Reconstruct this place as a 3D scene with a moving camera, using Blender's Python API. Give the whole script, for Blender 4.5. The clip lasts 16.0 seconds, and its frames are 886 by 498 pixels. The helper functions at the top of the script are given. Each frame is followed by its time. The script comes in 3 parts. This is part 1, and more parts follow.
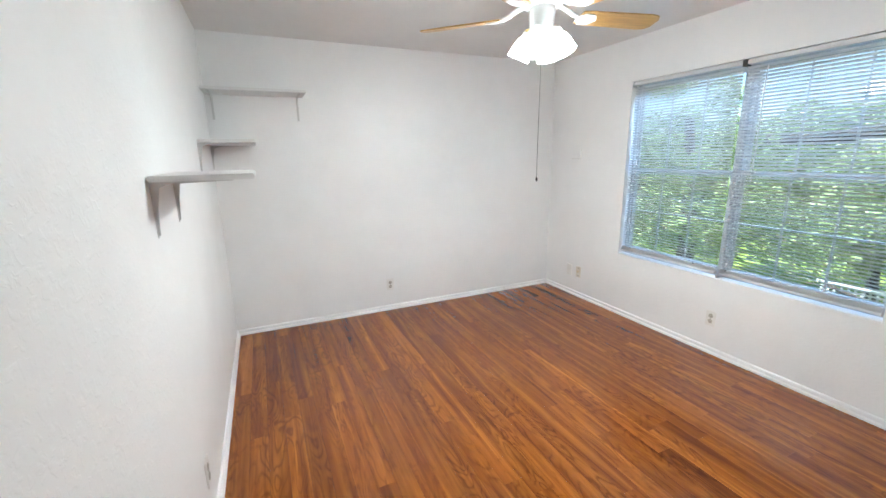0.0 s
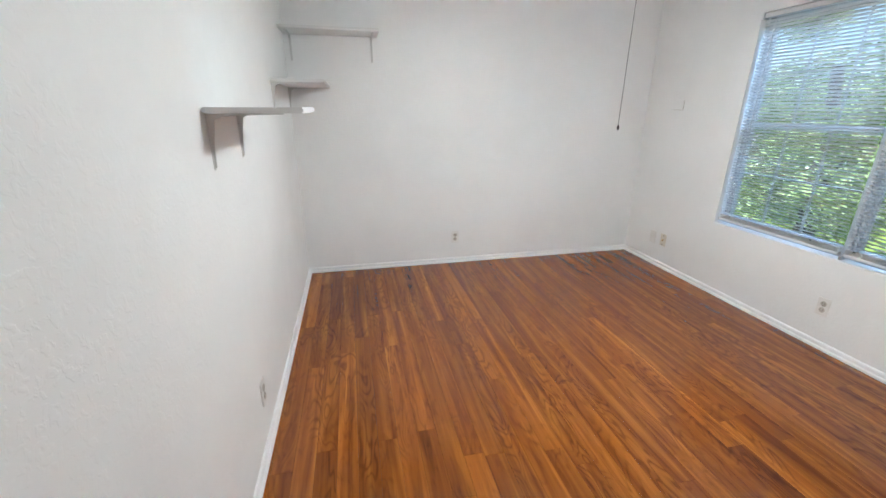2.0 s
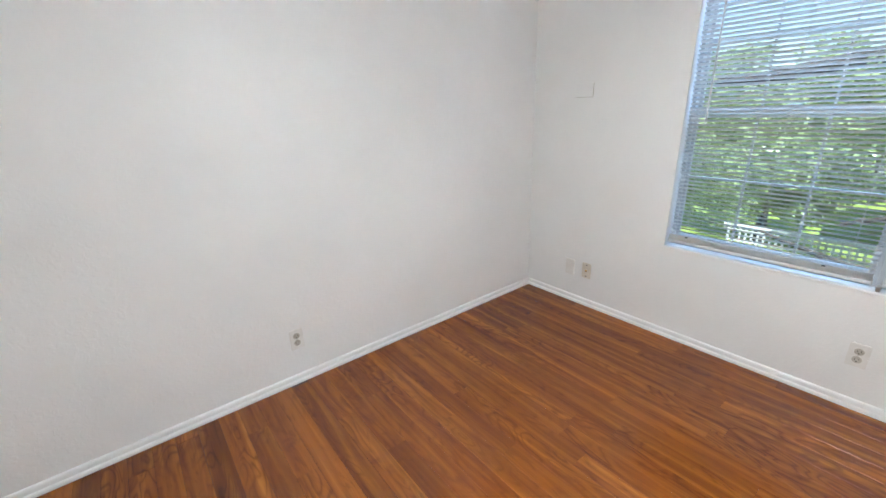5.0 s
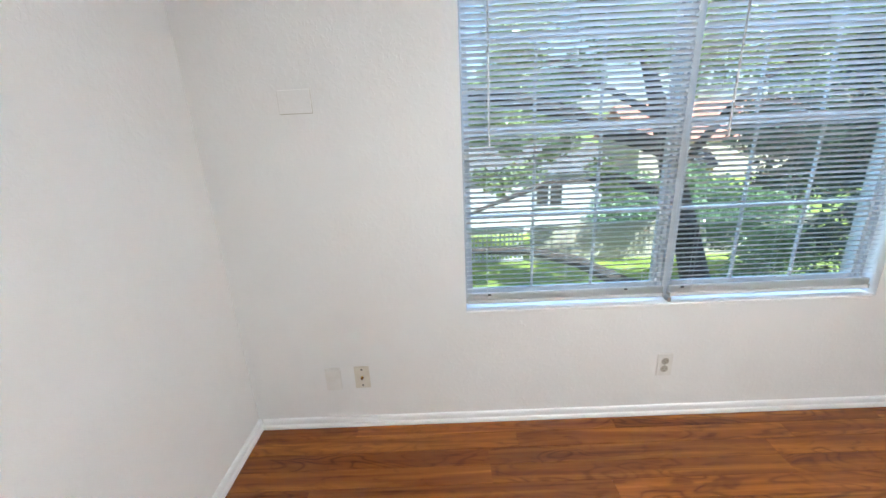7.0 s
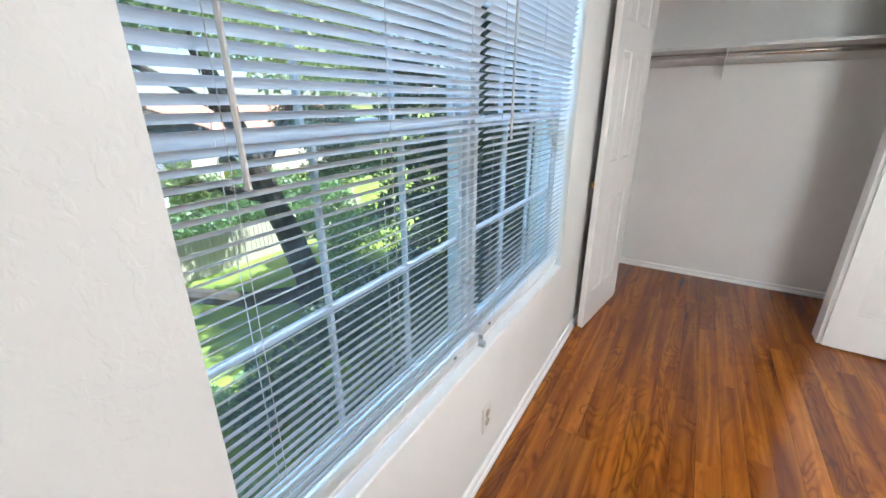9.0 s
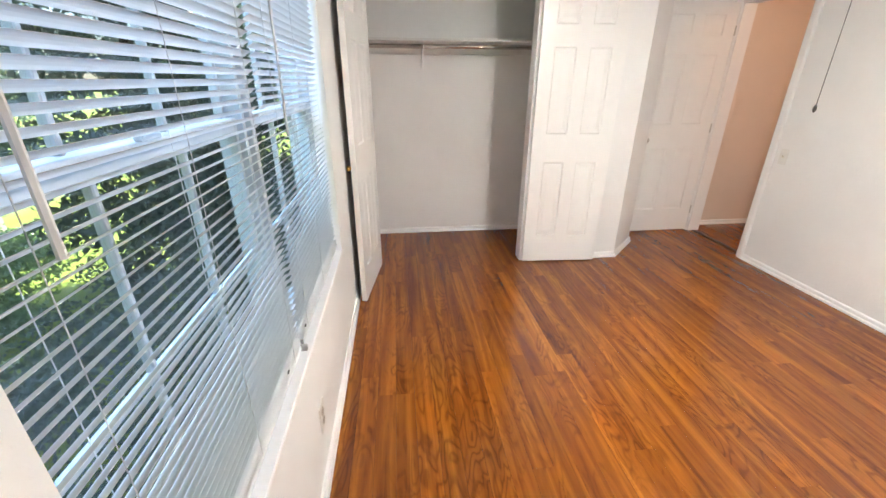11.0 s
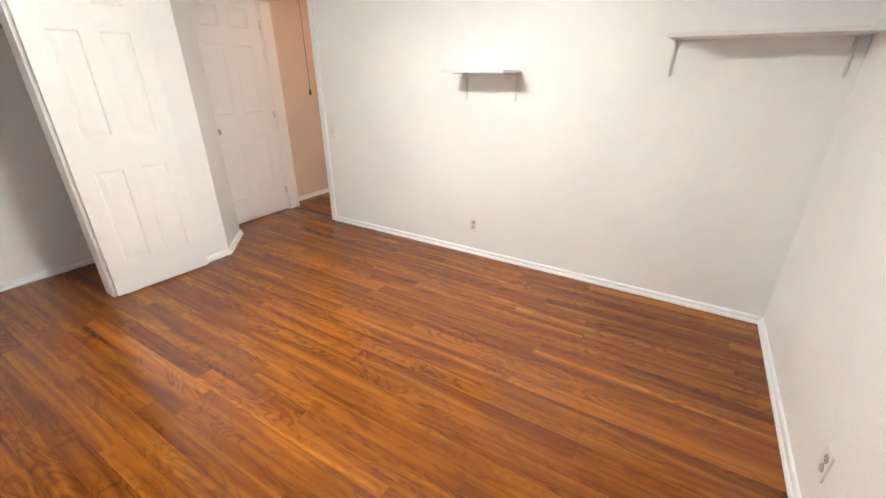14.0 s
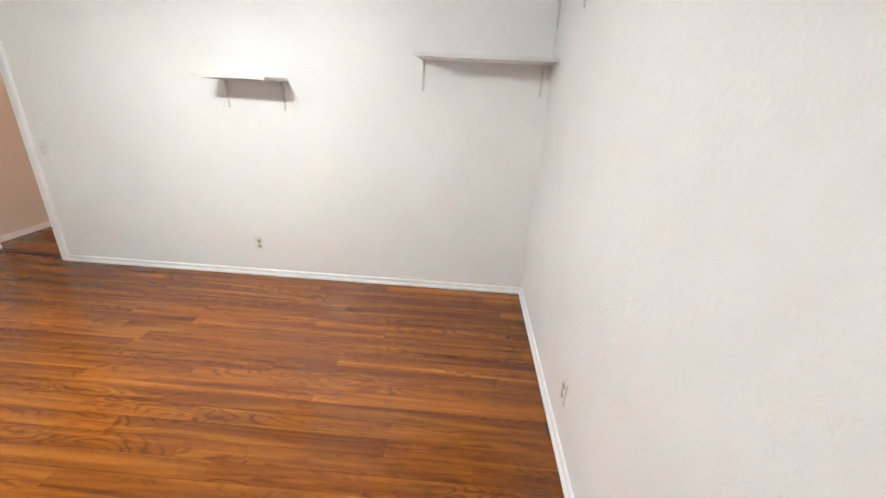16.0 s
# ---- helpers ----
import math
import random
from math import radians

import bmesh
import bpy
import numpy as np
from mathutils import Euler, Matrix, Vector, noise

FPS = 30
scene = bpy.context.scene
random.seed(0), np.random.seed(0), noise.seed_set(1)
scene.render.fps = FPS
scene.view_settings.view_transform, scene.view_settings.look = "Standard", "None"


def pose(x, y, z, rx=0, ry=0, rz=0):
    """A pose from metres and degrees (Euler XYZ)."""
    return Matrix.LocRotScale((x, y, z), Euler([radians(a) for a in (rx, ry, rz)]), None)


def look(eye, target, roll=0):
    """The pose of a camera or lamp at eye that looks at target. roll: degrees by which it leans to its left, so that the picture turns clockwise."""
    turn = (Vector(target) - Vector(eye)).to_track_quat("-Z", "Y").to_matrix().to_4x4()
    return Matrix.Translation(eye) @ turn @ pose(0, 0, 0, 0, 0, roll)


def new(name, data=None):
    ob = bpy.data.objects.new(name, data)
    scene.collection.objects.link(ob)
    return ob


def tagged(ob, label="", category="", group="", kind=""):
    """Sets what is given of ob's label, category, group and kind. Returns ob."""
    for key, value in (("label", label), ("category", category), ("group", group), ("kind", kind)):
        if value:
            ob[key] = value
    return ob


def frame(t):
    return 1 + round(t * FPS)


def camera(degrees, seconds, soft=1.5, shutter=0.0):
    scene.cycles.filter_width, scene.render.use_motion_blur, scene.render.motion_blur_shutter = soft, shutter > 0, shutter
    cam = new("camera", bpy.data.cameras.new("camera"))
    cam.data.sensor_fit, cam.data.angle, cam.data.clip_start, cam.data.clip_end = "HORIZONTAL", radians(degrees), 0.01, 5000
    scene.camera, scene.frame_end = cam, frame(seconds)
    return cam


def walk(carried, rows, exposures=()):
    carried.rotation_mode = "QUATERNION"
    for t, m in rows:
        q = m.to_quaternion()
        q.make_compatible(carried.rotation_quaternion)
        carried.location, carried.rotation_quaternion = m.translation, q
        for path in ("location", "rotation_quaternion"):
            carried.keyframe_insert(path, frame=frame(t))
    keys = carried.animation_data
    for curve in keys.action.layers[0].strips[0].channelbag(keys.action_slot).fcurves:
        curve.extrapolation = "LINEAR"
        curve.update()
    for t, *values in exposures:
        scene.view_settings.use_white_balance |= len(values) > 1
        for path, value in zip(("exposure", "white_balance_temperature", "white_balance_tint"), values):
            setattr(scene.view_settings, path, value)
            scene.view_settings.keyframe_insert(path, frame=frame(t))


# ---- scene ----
cam = camera(95.6, 16.0)
PATH = [
    (0, (0.059, -0.108, 1.506), (0.848, 1.673, 1.051), -1.0),
    (0.5, (0.151, -0.092, 1.534), (0.77, 1.777, 1.181), -0.2),
    (1, (0.184, -0.08, 1.526), (0.682, 1.819, 1.143), 0.2),
    (1.5, (0.184, -0.054, 1.498), (0.632, 1.826, 0.982), 0.3),
    (2, (0.189, -0.049, 1.457), (0.598, 1.793, 0.794), 0.2),
    (2.5, (0.198, -0.037, 1.448), (0.621, 1.766, 0.693), -0.0),
    (3, (0.242, 0.114, 1.424), (0.761, 1.872, 0.625), -0.4),
    (3.2, (0.27, 0.245, 1.409), (0.848, 1.985, 0.609), -0.5),
    (5.3, (0.679, 1.784, 1.434), (1.954, 3.185, 0.793), -2.6),
    (5.5, (0.745, 1.91, 1.45), (2.114, 3.219, 0.81), -2.6),
    (6, (0.934, 2.323, 1.47), (2.62, 3.161, 0.797), -1.8),
    (6.5, (1.142, 2.5, 1.44), (2.971, 2.95, 0.768), -2.4),
    (7, (1.435, 2.645, 1.406), (3.336, 2.669, 0.788), -2.7),
    (7.5, (1.71, 2.791, 1.404), (3.578, 2.419, 0.795), -2.4),
    (8, (2.088, 2.837, 1.406), (3.799, 2.02, 0.768), -1.0),
    (8.5, (2.316, 2.836, 1.414), (3.769, 1.624, 0.765), -0.7),
    (9, (2.539, 2.791, 1.403), (3.527, 1.191, 0.719), -0.3),
    (9.2, (2.607, 2.763, 1.423), (3.389, 1.07, 0.698), 1.1),
    (11.5, (2.717, 2.934, 1.459), (2.327, 1.138, 0.669), -1.2),
    (12, (2.662, 2.981, 1.453), (2.033, 1.253, 0.667), -1.2),
    (12.5, (2.657, 2.955, 1.464), (1.771, 1.354, 0.659), -0.9),
    (13, (2.616, 2.96, 1.46), (1.459, 1.546, 0.648), -0.6),
    (13.5, (2.582, 2.991, 1.458), (1.217, 1.777, 0.641), -0.4),
    (14, (2.574, 3.001, 1.455), (1.016, 2.047, 0.641), -0.0),
    (14.5, (2.557, 3.023, 1.463), (0.876, 2.311, 0.648), 0.4),
    (15, (2.547, 3.066, 1.443), (0.768, 2.603, 0.655), 1.1),
    (15.5, (2.538, 3.087, 1.446), (0.71, 2.84, 0.674), 2.0),
    (16, (2.535, 3.121, 1.435), (0.678, 3.028, 0.698), 2.9),
]
EXPOSURE = [(0.0, 1.70, 5640, 3), (0.6, 1.55, 5640, 3), (1.5, 1.45, 5640, 3), (3.0, 1.60, 5680, 4), (5.5, 1.46, 5660, 4), (6.0, 1.43, 5660, 4),
            (6.5, 1.50, 5700, 4), (7.0, 1.58, 5720, 4), (9.0, 1.70, 5770, 5), (11.5, 1.92, 6500, 9), (12.5, 1.90, 6620, 9), (14.0, 1.86, 6350, 7), (16.0, 1.80, 6000, 5)]
walk(cam, [(t, look(eye, target, roll)) for t, eye, target, roll in PATH], EXPOSURE)

# ---------------------------------------------------------------- world, sun, large lights
SUN_EL, SUN_AZ = 53.0, 235.0
world = bpy.data.worlds.new("world")
scene.world = world
world.use_nodes = True
wn = world.node_tree
sky = wn.nodes.new("ShaderNodeTexSky")
sky.sky_type, sky.sun_disc = "NISHITA", False
sky.sun_elevation, sky.sun_rotation = radians(SUN_EL), radians(SUN_AZ)
wn.nodes["Background"].inputs[1].default_value = 0.09
wn.links.new(sky.outputs[0], wn.nodes["Background"].inputs[0])
sun_data = bpy.data.lights.new("sun", "SUN")
sun_data.energy, sun_data.angle, sun_data.color = 5.0, radians(0.5), (1.0, 0.95, 0.86)
sun = new("sun", sun_data)
sun_way = Vector((math.sin(radians(SUN_AZ)) * math.cos(radians(SUN_EL)), math.cos(radians(SUN_AZ)) * math.cos(radians(SUN_EL)), math.sin(radians(SUN_EL))))
sun.matrix_world = look(sun_way * 60, (0, 0, 0))

FAN = (1.386, 1.653)
LAMP_WATTS, HALL_WATTS, SKY_WATTS = 10.2, 4.2, 38.0


def point_lamp(name, at, watts, colour, size):
    data = bpy.data.lights.new(name, "POINT")
    data.energy, data.color, data.shadow_soft_size = watts, colour, size
    ob = new(name, data)
    ob.location = at
    return ob


SHADE_ANGLES = (35, 125, 215, 305)
for a in SHADE_ANGLES:
    c, s = math.cos(radians(a)), math.sin(radians(a))
    point_lamp("bulb_light", (FAN[0] + 0.110 * c, FAN[1] + 0.110 * s, 1.988), LAMP_WATTS, (1.0, 0.965, 0.91), 0.035)
point_lamp("hall_bulb_light", (-1.25, 0.85, 2.30), HALL_WATTS, (1.0, 0.62, 0.40), 0.06)
# unseen blue area lamp added outside the window head, in place of sky light
sky_data = bpy.data.lights.new("sky_fill_lamp", "AREA")
sky_data.shape, sky_data.size, sky_data.size_y = "RECTANGLE", 2.0, 0.8
sky_data.energy, sky_data.color = SKY_WATTS, (0.40, 0.63, 1.0)
new("sky_fill_lamp", sky_data).matrix_world = look((3.85, 1.68, 2.75), (3.05, 1.68, 1.25)) @ pose(0, 0, 0, 0, 0, 0)


# ---------------------------------------------------------------- materials
def material(name, base=(0.8, 0.8, 0.8), rough=0.5, metal=0.0, spec=0.5):
    m = bpy.data.materials.new(name)
    m.use_nodes = True
    b = m.node_tree.nodes["Principled BSDF"]
    b.inputs["Base Color"].default_value = (*base, 1)
    b.inputs["Roughness"].default_value = rough
    b.inputs["Metallic"].default_value = metal
    b.inputs["Specular IOR Level"].default_value = spec
    return m, m.node_tree, b


def node(tree, kind, **values):
    n = tree.nodes.new(kind)
    for key, value in values.items():
        n.inputs[key].default_value = value
    return n


def ramp(tree, source, stops):
    r = tree.nodes.new("ShaderNodeValToRGB")
    while len(r.color_ramp.elements) < len(stops):
        r.color_ramp.elements.new(0.5)
    for e, (p, c) in zip(r.color_ramp.elements, stops):
        e.position, e.color = p, (*c, 1)
    tree.links.new(source, r.inputs[0])
    return r.outputs[0]


def coords(tree, scale=(1, 1, 1), kind="Object"):
    tc = tree.nodes.new("ShaderNodeTexCoord")
    mp = tree.nodes.new("ShaderNodeMapping")
    mp.inputs["Scale"].default_value = scale
    tree.links.new(tc.outputs[kind], mp.inputs[0])
    return mp.outputs[0]


def add_bump(tree, bsdf, height, strength, distance, below=None):
    b = node(tree, "ShaderNodeBump", Strength=strength, Distance=distance)
    tree.links.new(height, b.inputs["Height"])
    if below is not None:
        tree.links.new(below, b.inputs["Normal"])
    tree.links.new(b.outputs[0], bsdf.inputs["Normal"])
    return b.outputs[0]


def noise_tex(tree, vec, scale, detail=3.0, rough=0.5, distort=0.0):
    n = node(tree, "ShaderNodeTexNoise", Scale=scale, Detail=detail, Roughness=rough, Distortion=distort)
    tree.links.new(vec, n.inputs["Vector"])
    return n.outputs[0]


def painted_drywall(name, base, rough, bump):
    """Painted plasterboard with a knocked-down splatter texture and faint scuffs."""
    m, t, b = material(name, base, rough)
    v = coords(t)
    blots = ramp(t, noise_tex(t, v, 46, 2.5, 0.55, 0.5), ((0.50, (0, 0, 0)), (0.60, (1, 1, 1))))
    fine = noise_tex(t, v, 160, 3)
    n1 = add_bump(t, b, blots, 0.29 * bump, 0.0010)
    add_bump(t, b, fine, 0.11 * bump, 0.0006, n1)
    cloud = noise_tex(t, v, 1.3, 5, 0.6)
    dark = tuple(c * 0.95 for c in base)
    t.links.new(ramp(t, cloud, ((0.35, dark), (0.62, base))), b.inputs["Base Color"])
    t.links.new(ramp(t, noise_tex(t, v, 9, 4), ((0.3, (rough - 0.06,) * 3), (0.7, (rough + 0.08,) * 3))), b.inputs["Roughness"])
    return m


def painted_wood(name, base, rough, bump=0.25):
    m, t, b = material(name, base, rough)
    v = coords(t)
    dark = tuple(c * 0.975 for c in base)
    t.links.new(ramp(t, noise_tex(t, v, 6, 5, 0.65), ((0.3, dark), (0.6, base))), b.inputs["Base Color"])
    add_bump(t, b, noise_tex(t, coords(t, (60, 60, 8)), 2.0, 4), bump, 0.0006)
    return m


def wood_floor():
    """Laminate boards: a tone of its own for each board, streaks along it, knots and figure."""
    m, t, b = material("laminate", (0.3, 0.1, 0.03), 0.3, 0.0, 0.46)
    info = t.nodes.new("ShaderNodeObjectInfo")
    tc = t.nodes.new("ShaderNodeTexCoord")
    shift = node(t, "ShaderNodeVectorMath")
    shift.operation = "MULTIPLY_ADD"
    comb = t.nodes.new("ShaderNodeCombineXYZ")
    mul = node(t, "ShaderNodeMath")
    mul.operation = "MULTIPLY"
    mul.inputs[1].default_value = 57.0
    t.links.new(info.outputs["Random"], mul.inputs[0])
    for k in range(3):
        t.links.new(mul.outputs[0], comb.inputs[k])
    shift.inputs[1].default_value = (1, 1, 1)
    t.links.new(tc.outputs["Object"], shift.inputs[0])
    t.links.new(comb.outputs[0], shift.inputs[2])

    def scaled(x, y, z=1.0):
        mp = t.nodes.new("ShaderNodeMapping")
        mp.inputs["Scale"].default_value = (x, y, z)
        t.links.new(shift.outputs[0], mp.inputs[0])
        return mp.outputs[0]

    broad = noise_tex(t, scaled(17, 0.8), 1.0, 3, 0.5, 0.9)
    streak = noise_tex(t, scaled(26, 0.8), 1.0, 4, 0.55, 0.7)
    fine = noise_tex(t, scaled(210, 5), 1.0, 3, 0.6, 0.2)
    field = noise_tex(t, scaled(10.0, 2.4), 1.0, 1.5, 0.45, 0.7)
    turns = node(t, "ShaderNodeMath")
    turns.operation = "MULTIPLY"
    turns.inputs[1].default_value = 66.0
    t.links.new(field, turns.inputs[0])
    wave = node(t, "ShaderNodeMath")
    wave.operation = "SINE"
    t.links.new(turns.outputs[0], wave.inputs[0])
    lines = node(t, "ShaderNodeMapRange")
    lines.inputs[1].default_value = -1.0
    t.links.new(wave.outputs[0], lines.inputs[0])
    patch = ramp(t, noise_tex(t, scaled(5, 0.9), 1.0, 2, 0.5, 0.3), ((0.47, (0.05, 0.05, 0.05)), (0.60, (1, 1, 1))))
    knots = noise_tex(t, scaled(16, 4.5), 1.0, 2, 0.5, 2.2)
    tone = ramp(t, broad, ((0.28, (0.135, 0.034, 0.005)), (0.42, (0.205, 0.057, 0.007)), (0.57, (0.265, 0.082, 0.010)), (0.74, (0.375, 0.132, 0.016))))
    deep = ramp(t, streak, ((0.30, (0.52, 0.45, 0.40)), (0.385, (0.88, 0.86, 0.84)), (0.48, (1.0, 1.0, 1.0)), (0.72, (1.08, 1.08, 1.06))))
    grain = ramp(t, fine, ((0.32, (0.72, 0.70, 0.68)), (0.6, (1.05, 1.05, 1.05))))
    ring = ramp(t, lines.outputs[0], ((0.0, (0.52, 0.44, 0.37)), (0.26, (0.91, 0.89, 0.87)), (0.6, (1.0, 1.0, 1.0)), (1.0, (1.08, 1.08, 1.06))))
    fig_mix = t.nodes.new("ShaderNodeMix")
    fig_mix.data_type = "RGBA"
    fig_mix.inputs[6].default_value = (1, 1, 1, 1)
    t.links.new(patch, fig_mix.inputs[0])
    t.links.new(ring, fig_mix.inputs[7])
    figure = fig_mix.outputs[2]
    swirl = ramp(t, knots, ((0.30, (0.70, 0.64, 0.60)), (0.42, (0.97, 0.96, 0.95)), (0.7, (1.05, 1.05, 1.05))))
    board = ramp(t, info.outputs["Random"], ((0.0, (0.78, 0.75, 0.72)), (0.25, (1.0, 0.98, 0.95)), (0.5, (0.84, 0.82, 0.80)), (0.8, (1.10, 1.10, 1.08)), (1.0, (1.24, 1.28, 1.28))))
    out = tone
    for layer, amount in ((deep, 0.70), (grain, 0.3), (figure, 0.74), (swirl, 0.7), (board, 1.0)):
        mx = t.nodes.new("ShaderNodeMix")
        mx.data_type, mx.blend_type = "RGBA", "MULTIPLY"
        mx.inputs[0].default_value = amount
        t.links.new(out, mx.inputs[6])
        t.links.new(layer, mx.inputs[7])
        out = mx.outputs[2]
    t.links.new(out, b.inputs["Base Color"])
    t.links.new(ramp(t, streak, ((0.3, (0.17, 0.17, 0.17)), (0.7, (0.11, 0.11, 0.11)))), b.inputs["Roughness"])
    add_bump(t, b, fine, 0.05, 0.0003)
    return m


def leaf_material(name, dark, light):
    m, t, b = material(name, light, 0.33)
    g = t.nodes.new("ShaderNodeNewGeometry")
    t.links.new(ramp(t, g.outputs["Random Per Island"], ((0.0, dark), (0.6, light), (1.0, tuple(min(1, c * 1.5) for c in light)))), b.inputs["Base Color"])
    b.inputs["Transmission Weight"].default_value = 0.0
    tr = t.nodes.new("ShaderNodeBsdfTranslucent")
    tr.inputs[0].default_value = (light[0] * 1.2, light[1] * 1.25, light[2] * 0.8, 1)
    mx = t.nodes.new("ShaderNodeMixShader")
    mx.inputs[0].default_value = 0.35
    t.links.new(b.outputs[0], mx.inputs[1])
    t.links.new(tr.outputs[0], mx.inputs[2])
    t.links.new(mx.outputs[0], t.nodes["Material Output"].inputs[0])
    return m


def mottled(name, c1, c2, scale, rough, bump=0.0, stretch=(1, 1, 1), metal=0.0):
    m, t, b = material(name, c2, rough, metal)
    n = noise_tex(t, coords(t, stretch), scale, 5, 0.6)
    t.links.new(ramp(t, n, ((0.35, c1), (0.65, c2))), b.inputs["Base Color"])
    if bump:
        add_bump(t, b, n, bump, 0.01)
    return m


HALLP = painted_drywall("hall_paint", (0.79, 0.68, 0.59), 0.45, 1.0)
WALL = painted_drywall("wall_paint", (0.875, 0.868, 0.855), 0.47, 1.0)
CEIL = painted_drywall("ceiling_paint", (0.80, 0.79, 0.77), 0.7, 0.6)
TRIM = painted_wood("trim_paint", (0.88, 0.875, 0.865), 0.30)
DOORP = painted_wood("door_paint", (0.87, 0.86, 0.84), 0.36, 0.15)
SHELFP = painted_wood("shelf_paint", (0.78, 0.77, 0.75), 0.4)
STEELW = painted_wood("bracket_enamel", (0.64, 0.63, 0.61), 0.35)
FLOORM = wood_floor()
SUBFLOOR = mottled("subfloor", (0.05, 0.025, 0.012), (0.07, 0.035, 0.018), 8, 0.8)
BLINDM = mottled("blind_vinyl", (0.67, 0.67, 0.66), (0.73, 0.73, 0.72), 5, 0.34)
# white window enamel, greyed in its colour for the shade on the bars
ALU = mottled("window_enamel_shaded", (0.44, 0.45, 0.46), (0.52, 0.53, 0.54), 9, 0.4)
# chrome tinted brown, with the floor's reflection put into the metal colour
CHROME = mottled("chrome", (0.50, 0.45, 0.41), (0.60, 0.55, 0.51), 14, 0.12, 0, (1, 1, 1), 1.0)
BRASS = mottled("brass", (0.62, 0.40, 0.10), (0.78, 0.54, 0.16), 30, 0.22, 0, (1, 1, 1), 1.0)
NICKEL = mottled("nickel", (0.45, 0.43, 0.40), (0.6, 0.58, 0.55), 30, 0.3, 0, (1, 1, 1), 1.0)
DARK = mottled("dark_metal", (0.02, 0.02, 0.02), (0.06, 0.055, 0.05), 40, 0.5)
PLATE = mottled("plate_plastic", (0.76, 0.74, 0.70), (0.82, 0.80, 0.77), 20, 0.3)
SOCKET = mottled("socket_plastic", (0.40, 0.37, 0.31), (0.52, 0.48, 0.42), 30, 0.4)
ALMOND = mottled("almond_plastic", (0.66, 0.60, 0.50), (0.72, 0.67, 0.58), 25, 0.35)
FANW = mottled("fan_enamel", (0.78, 0.78, 0.77), (0.84, 0.84, 0.83), 6, 0.25)
BLADEM = mottled("blade_oak", (0.42, 0.24, 0.07), (0.62, 0.38, 0.12), 3.0, 0.35, 0, (2, 30, 30))
CORD = mottled("cord", (0.02, 0.02, 0.02), (0.05, 0.045, 0.04), 60, 0.7)

GLASS = bpy.data.materials.new("window_glass")
GLASS.use_nodes = True
gt = GLASS.node_tree
gt.nodes.remove(gt.nodes["Principled BSDF"])
g_tr = node(gt, "ShaderNodeBsdfTransparent", Color=(0.96, 0.985, 0.985, 1))
g_gl = node(gt, "ShaderNodeBsdfGlossy", Roughness=0.02)
g_mx = node(gt, "ShaderNodeMixShader", Fac=0.05)
gt.links.new(g_tr.outputs[0], g_mx.inputs[1])
gt.links.new(g_gl.outputs[0], g_mx.inputs[2])
gt.links.new(g_mx.outputs[0], gt.nodes["Material Output"].inputs[0])

SHADEM, st, sb = material("lit_frosted_glass", (0.9, 0.88, 0.84), 0.35)
sb.inputs["Emission Color"].default_value = (1.0, 0.95, 0.87, 1)
sb.inputs["Emission Strength"].default_value = 8.6


# ---------------------------------------------------------------- mesh helpers
def mesh_of(name, bm, mat, smooth=False):
    bmesh.ops.recalc_face_normals(bm, faces=bm.faces[:])
    me = bpy.data.meshes.new(name)
    bm.to_mesh(me)
    bm.free()
    me.materials.append(mat)
    if smooth:
        for p in me.polygons:
            p.use_smooth = True
    return me


def part(name, bm, mat, parent=None, label="", smooth=False):
    ob = new(name, mesh_of(name, bm, mat, smooth))
    if parent is not None:
        ob.parent = parent
    return tagged(ob, label) if label else ob


def thing(name, label, category, group="", kind="", at=None):
    ob = new(name)
    ob.empty_display_size = 0.1
    if at is not None:
        ob.matrix_world = at
    return tagged(ob, label, category, group, kind)


def box(bm, x0, x1, y0, y1, z0, z1, bevel=0.0, seg=1):
    vs = [bm.verts.new((x, y, z)) for x in (x0, x1) for y in (y0, y1) for z in (z0, z1)]
    fs = [bm.faces.new([vs[i] for i in f]) for f in ((0, 1, 3, 2), (4, 6, 7, 5), (0, 4, 5, 1), (2, 3, 7, 6), (0, 2, 6, 4), (1, 5, 7, 3))]
    if bevel:
        es = {e for f in fs for e in f.edges}
        bmesh.ops.bevel(bm, geom=list(es), offset=bevel, segments=seg, affect="EDGES", clamp_overlap=True)
    return bm


def boxes(*dims, bevel=0.0):
    bm = bmesh.new()
    for d in dims:
        box(bm, *d, bevel=bevel)
    return bm


def prism(bm, outline, p0, p1, up=(0, 0, 1), side=(1, 0, 0)):
    """Extrudes an outline of (side, up) points from p0 to p1."""
    p0, p1, up, side = Vector(p0), Vector(p1), Vector(up), Vector(side)
    rings = [[bm.verts.new(p + side * a + up * b) for a, b in outline] for p in (p0, p1)]
    n = len(outline)
    for i in range(n):
        bm.faces.new((rings[0][i], rings[0][(i + 1) % n], rings[1][(i + 1) % n], rings[1][i]))
    bm.faces.new(rings[0]), bm.faces.new(rings[1][::-1])
    return bm


def lathe(bm, profile, n=24, m=Matrix.Identity(4), caps=True):
    rings = []
    for r, z in profile:
        rings.append([bm.verts.new(m @ Vector((r * math.cos(2 * math.pi * k / n), r * math.sin(2 * math.pi * k / n), z))) for k in range(n)])
    for a, b in zip(rings, rings[1:]):
        for k in range(n):
            bm.faces.new((a[k], a[(k + 1) % n], b[(k + 1) % n], b[k]))
    if caps:
        bm.faces.new(rings[0]), bm.faces.new(rings[-1][::-1])
    return bm


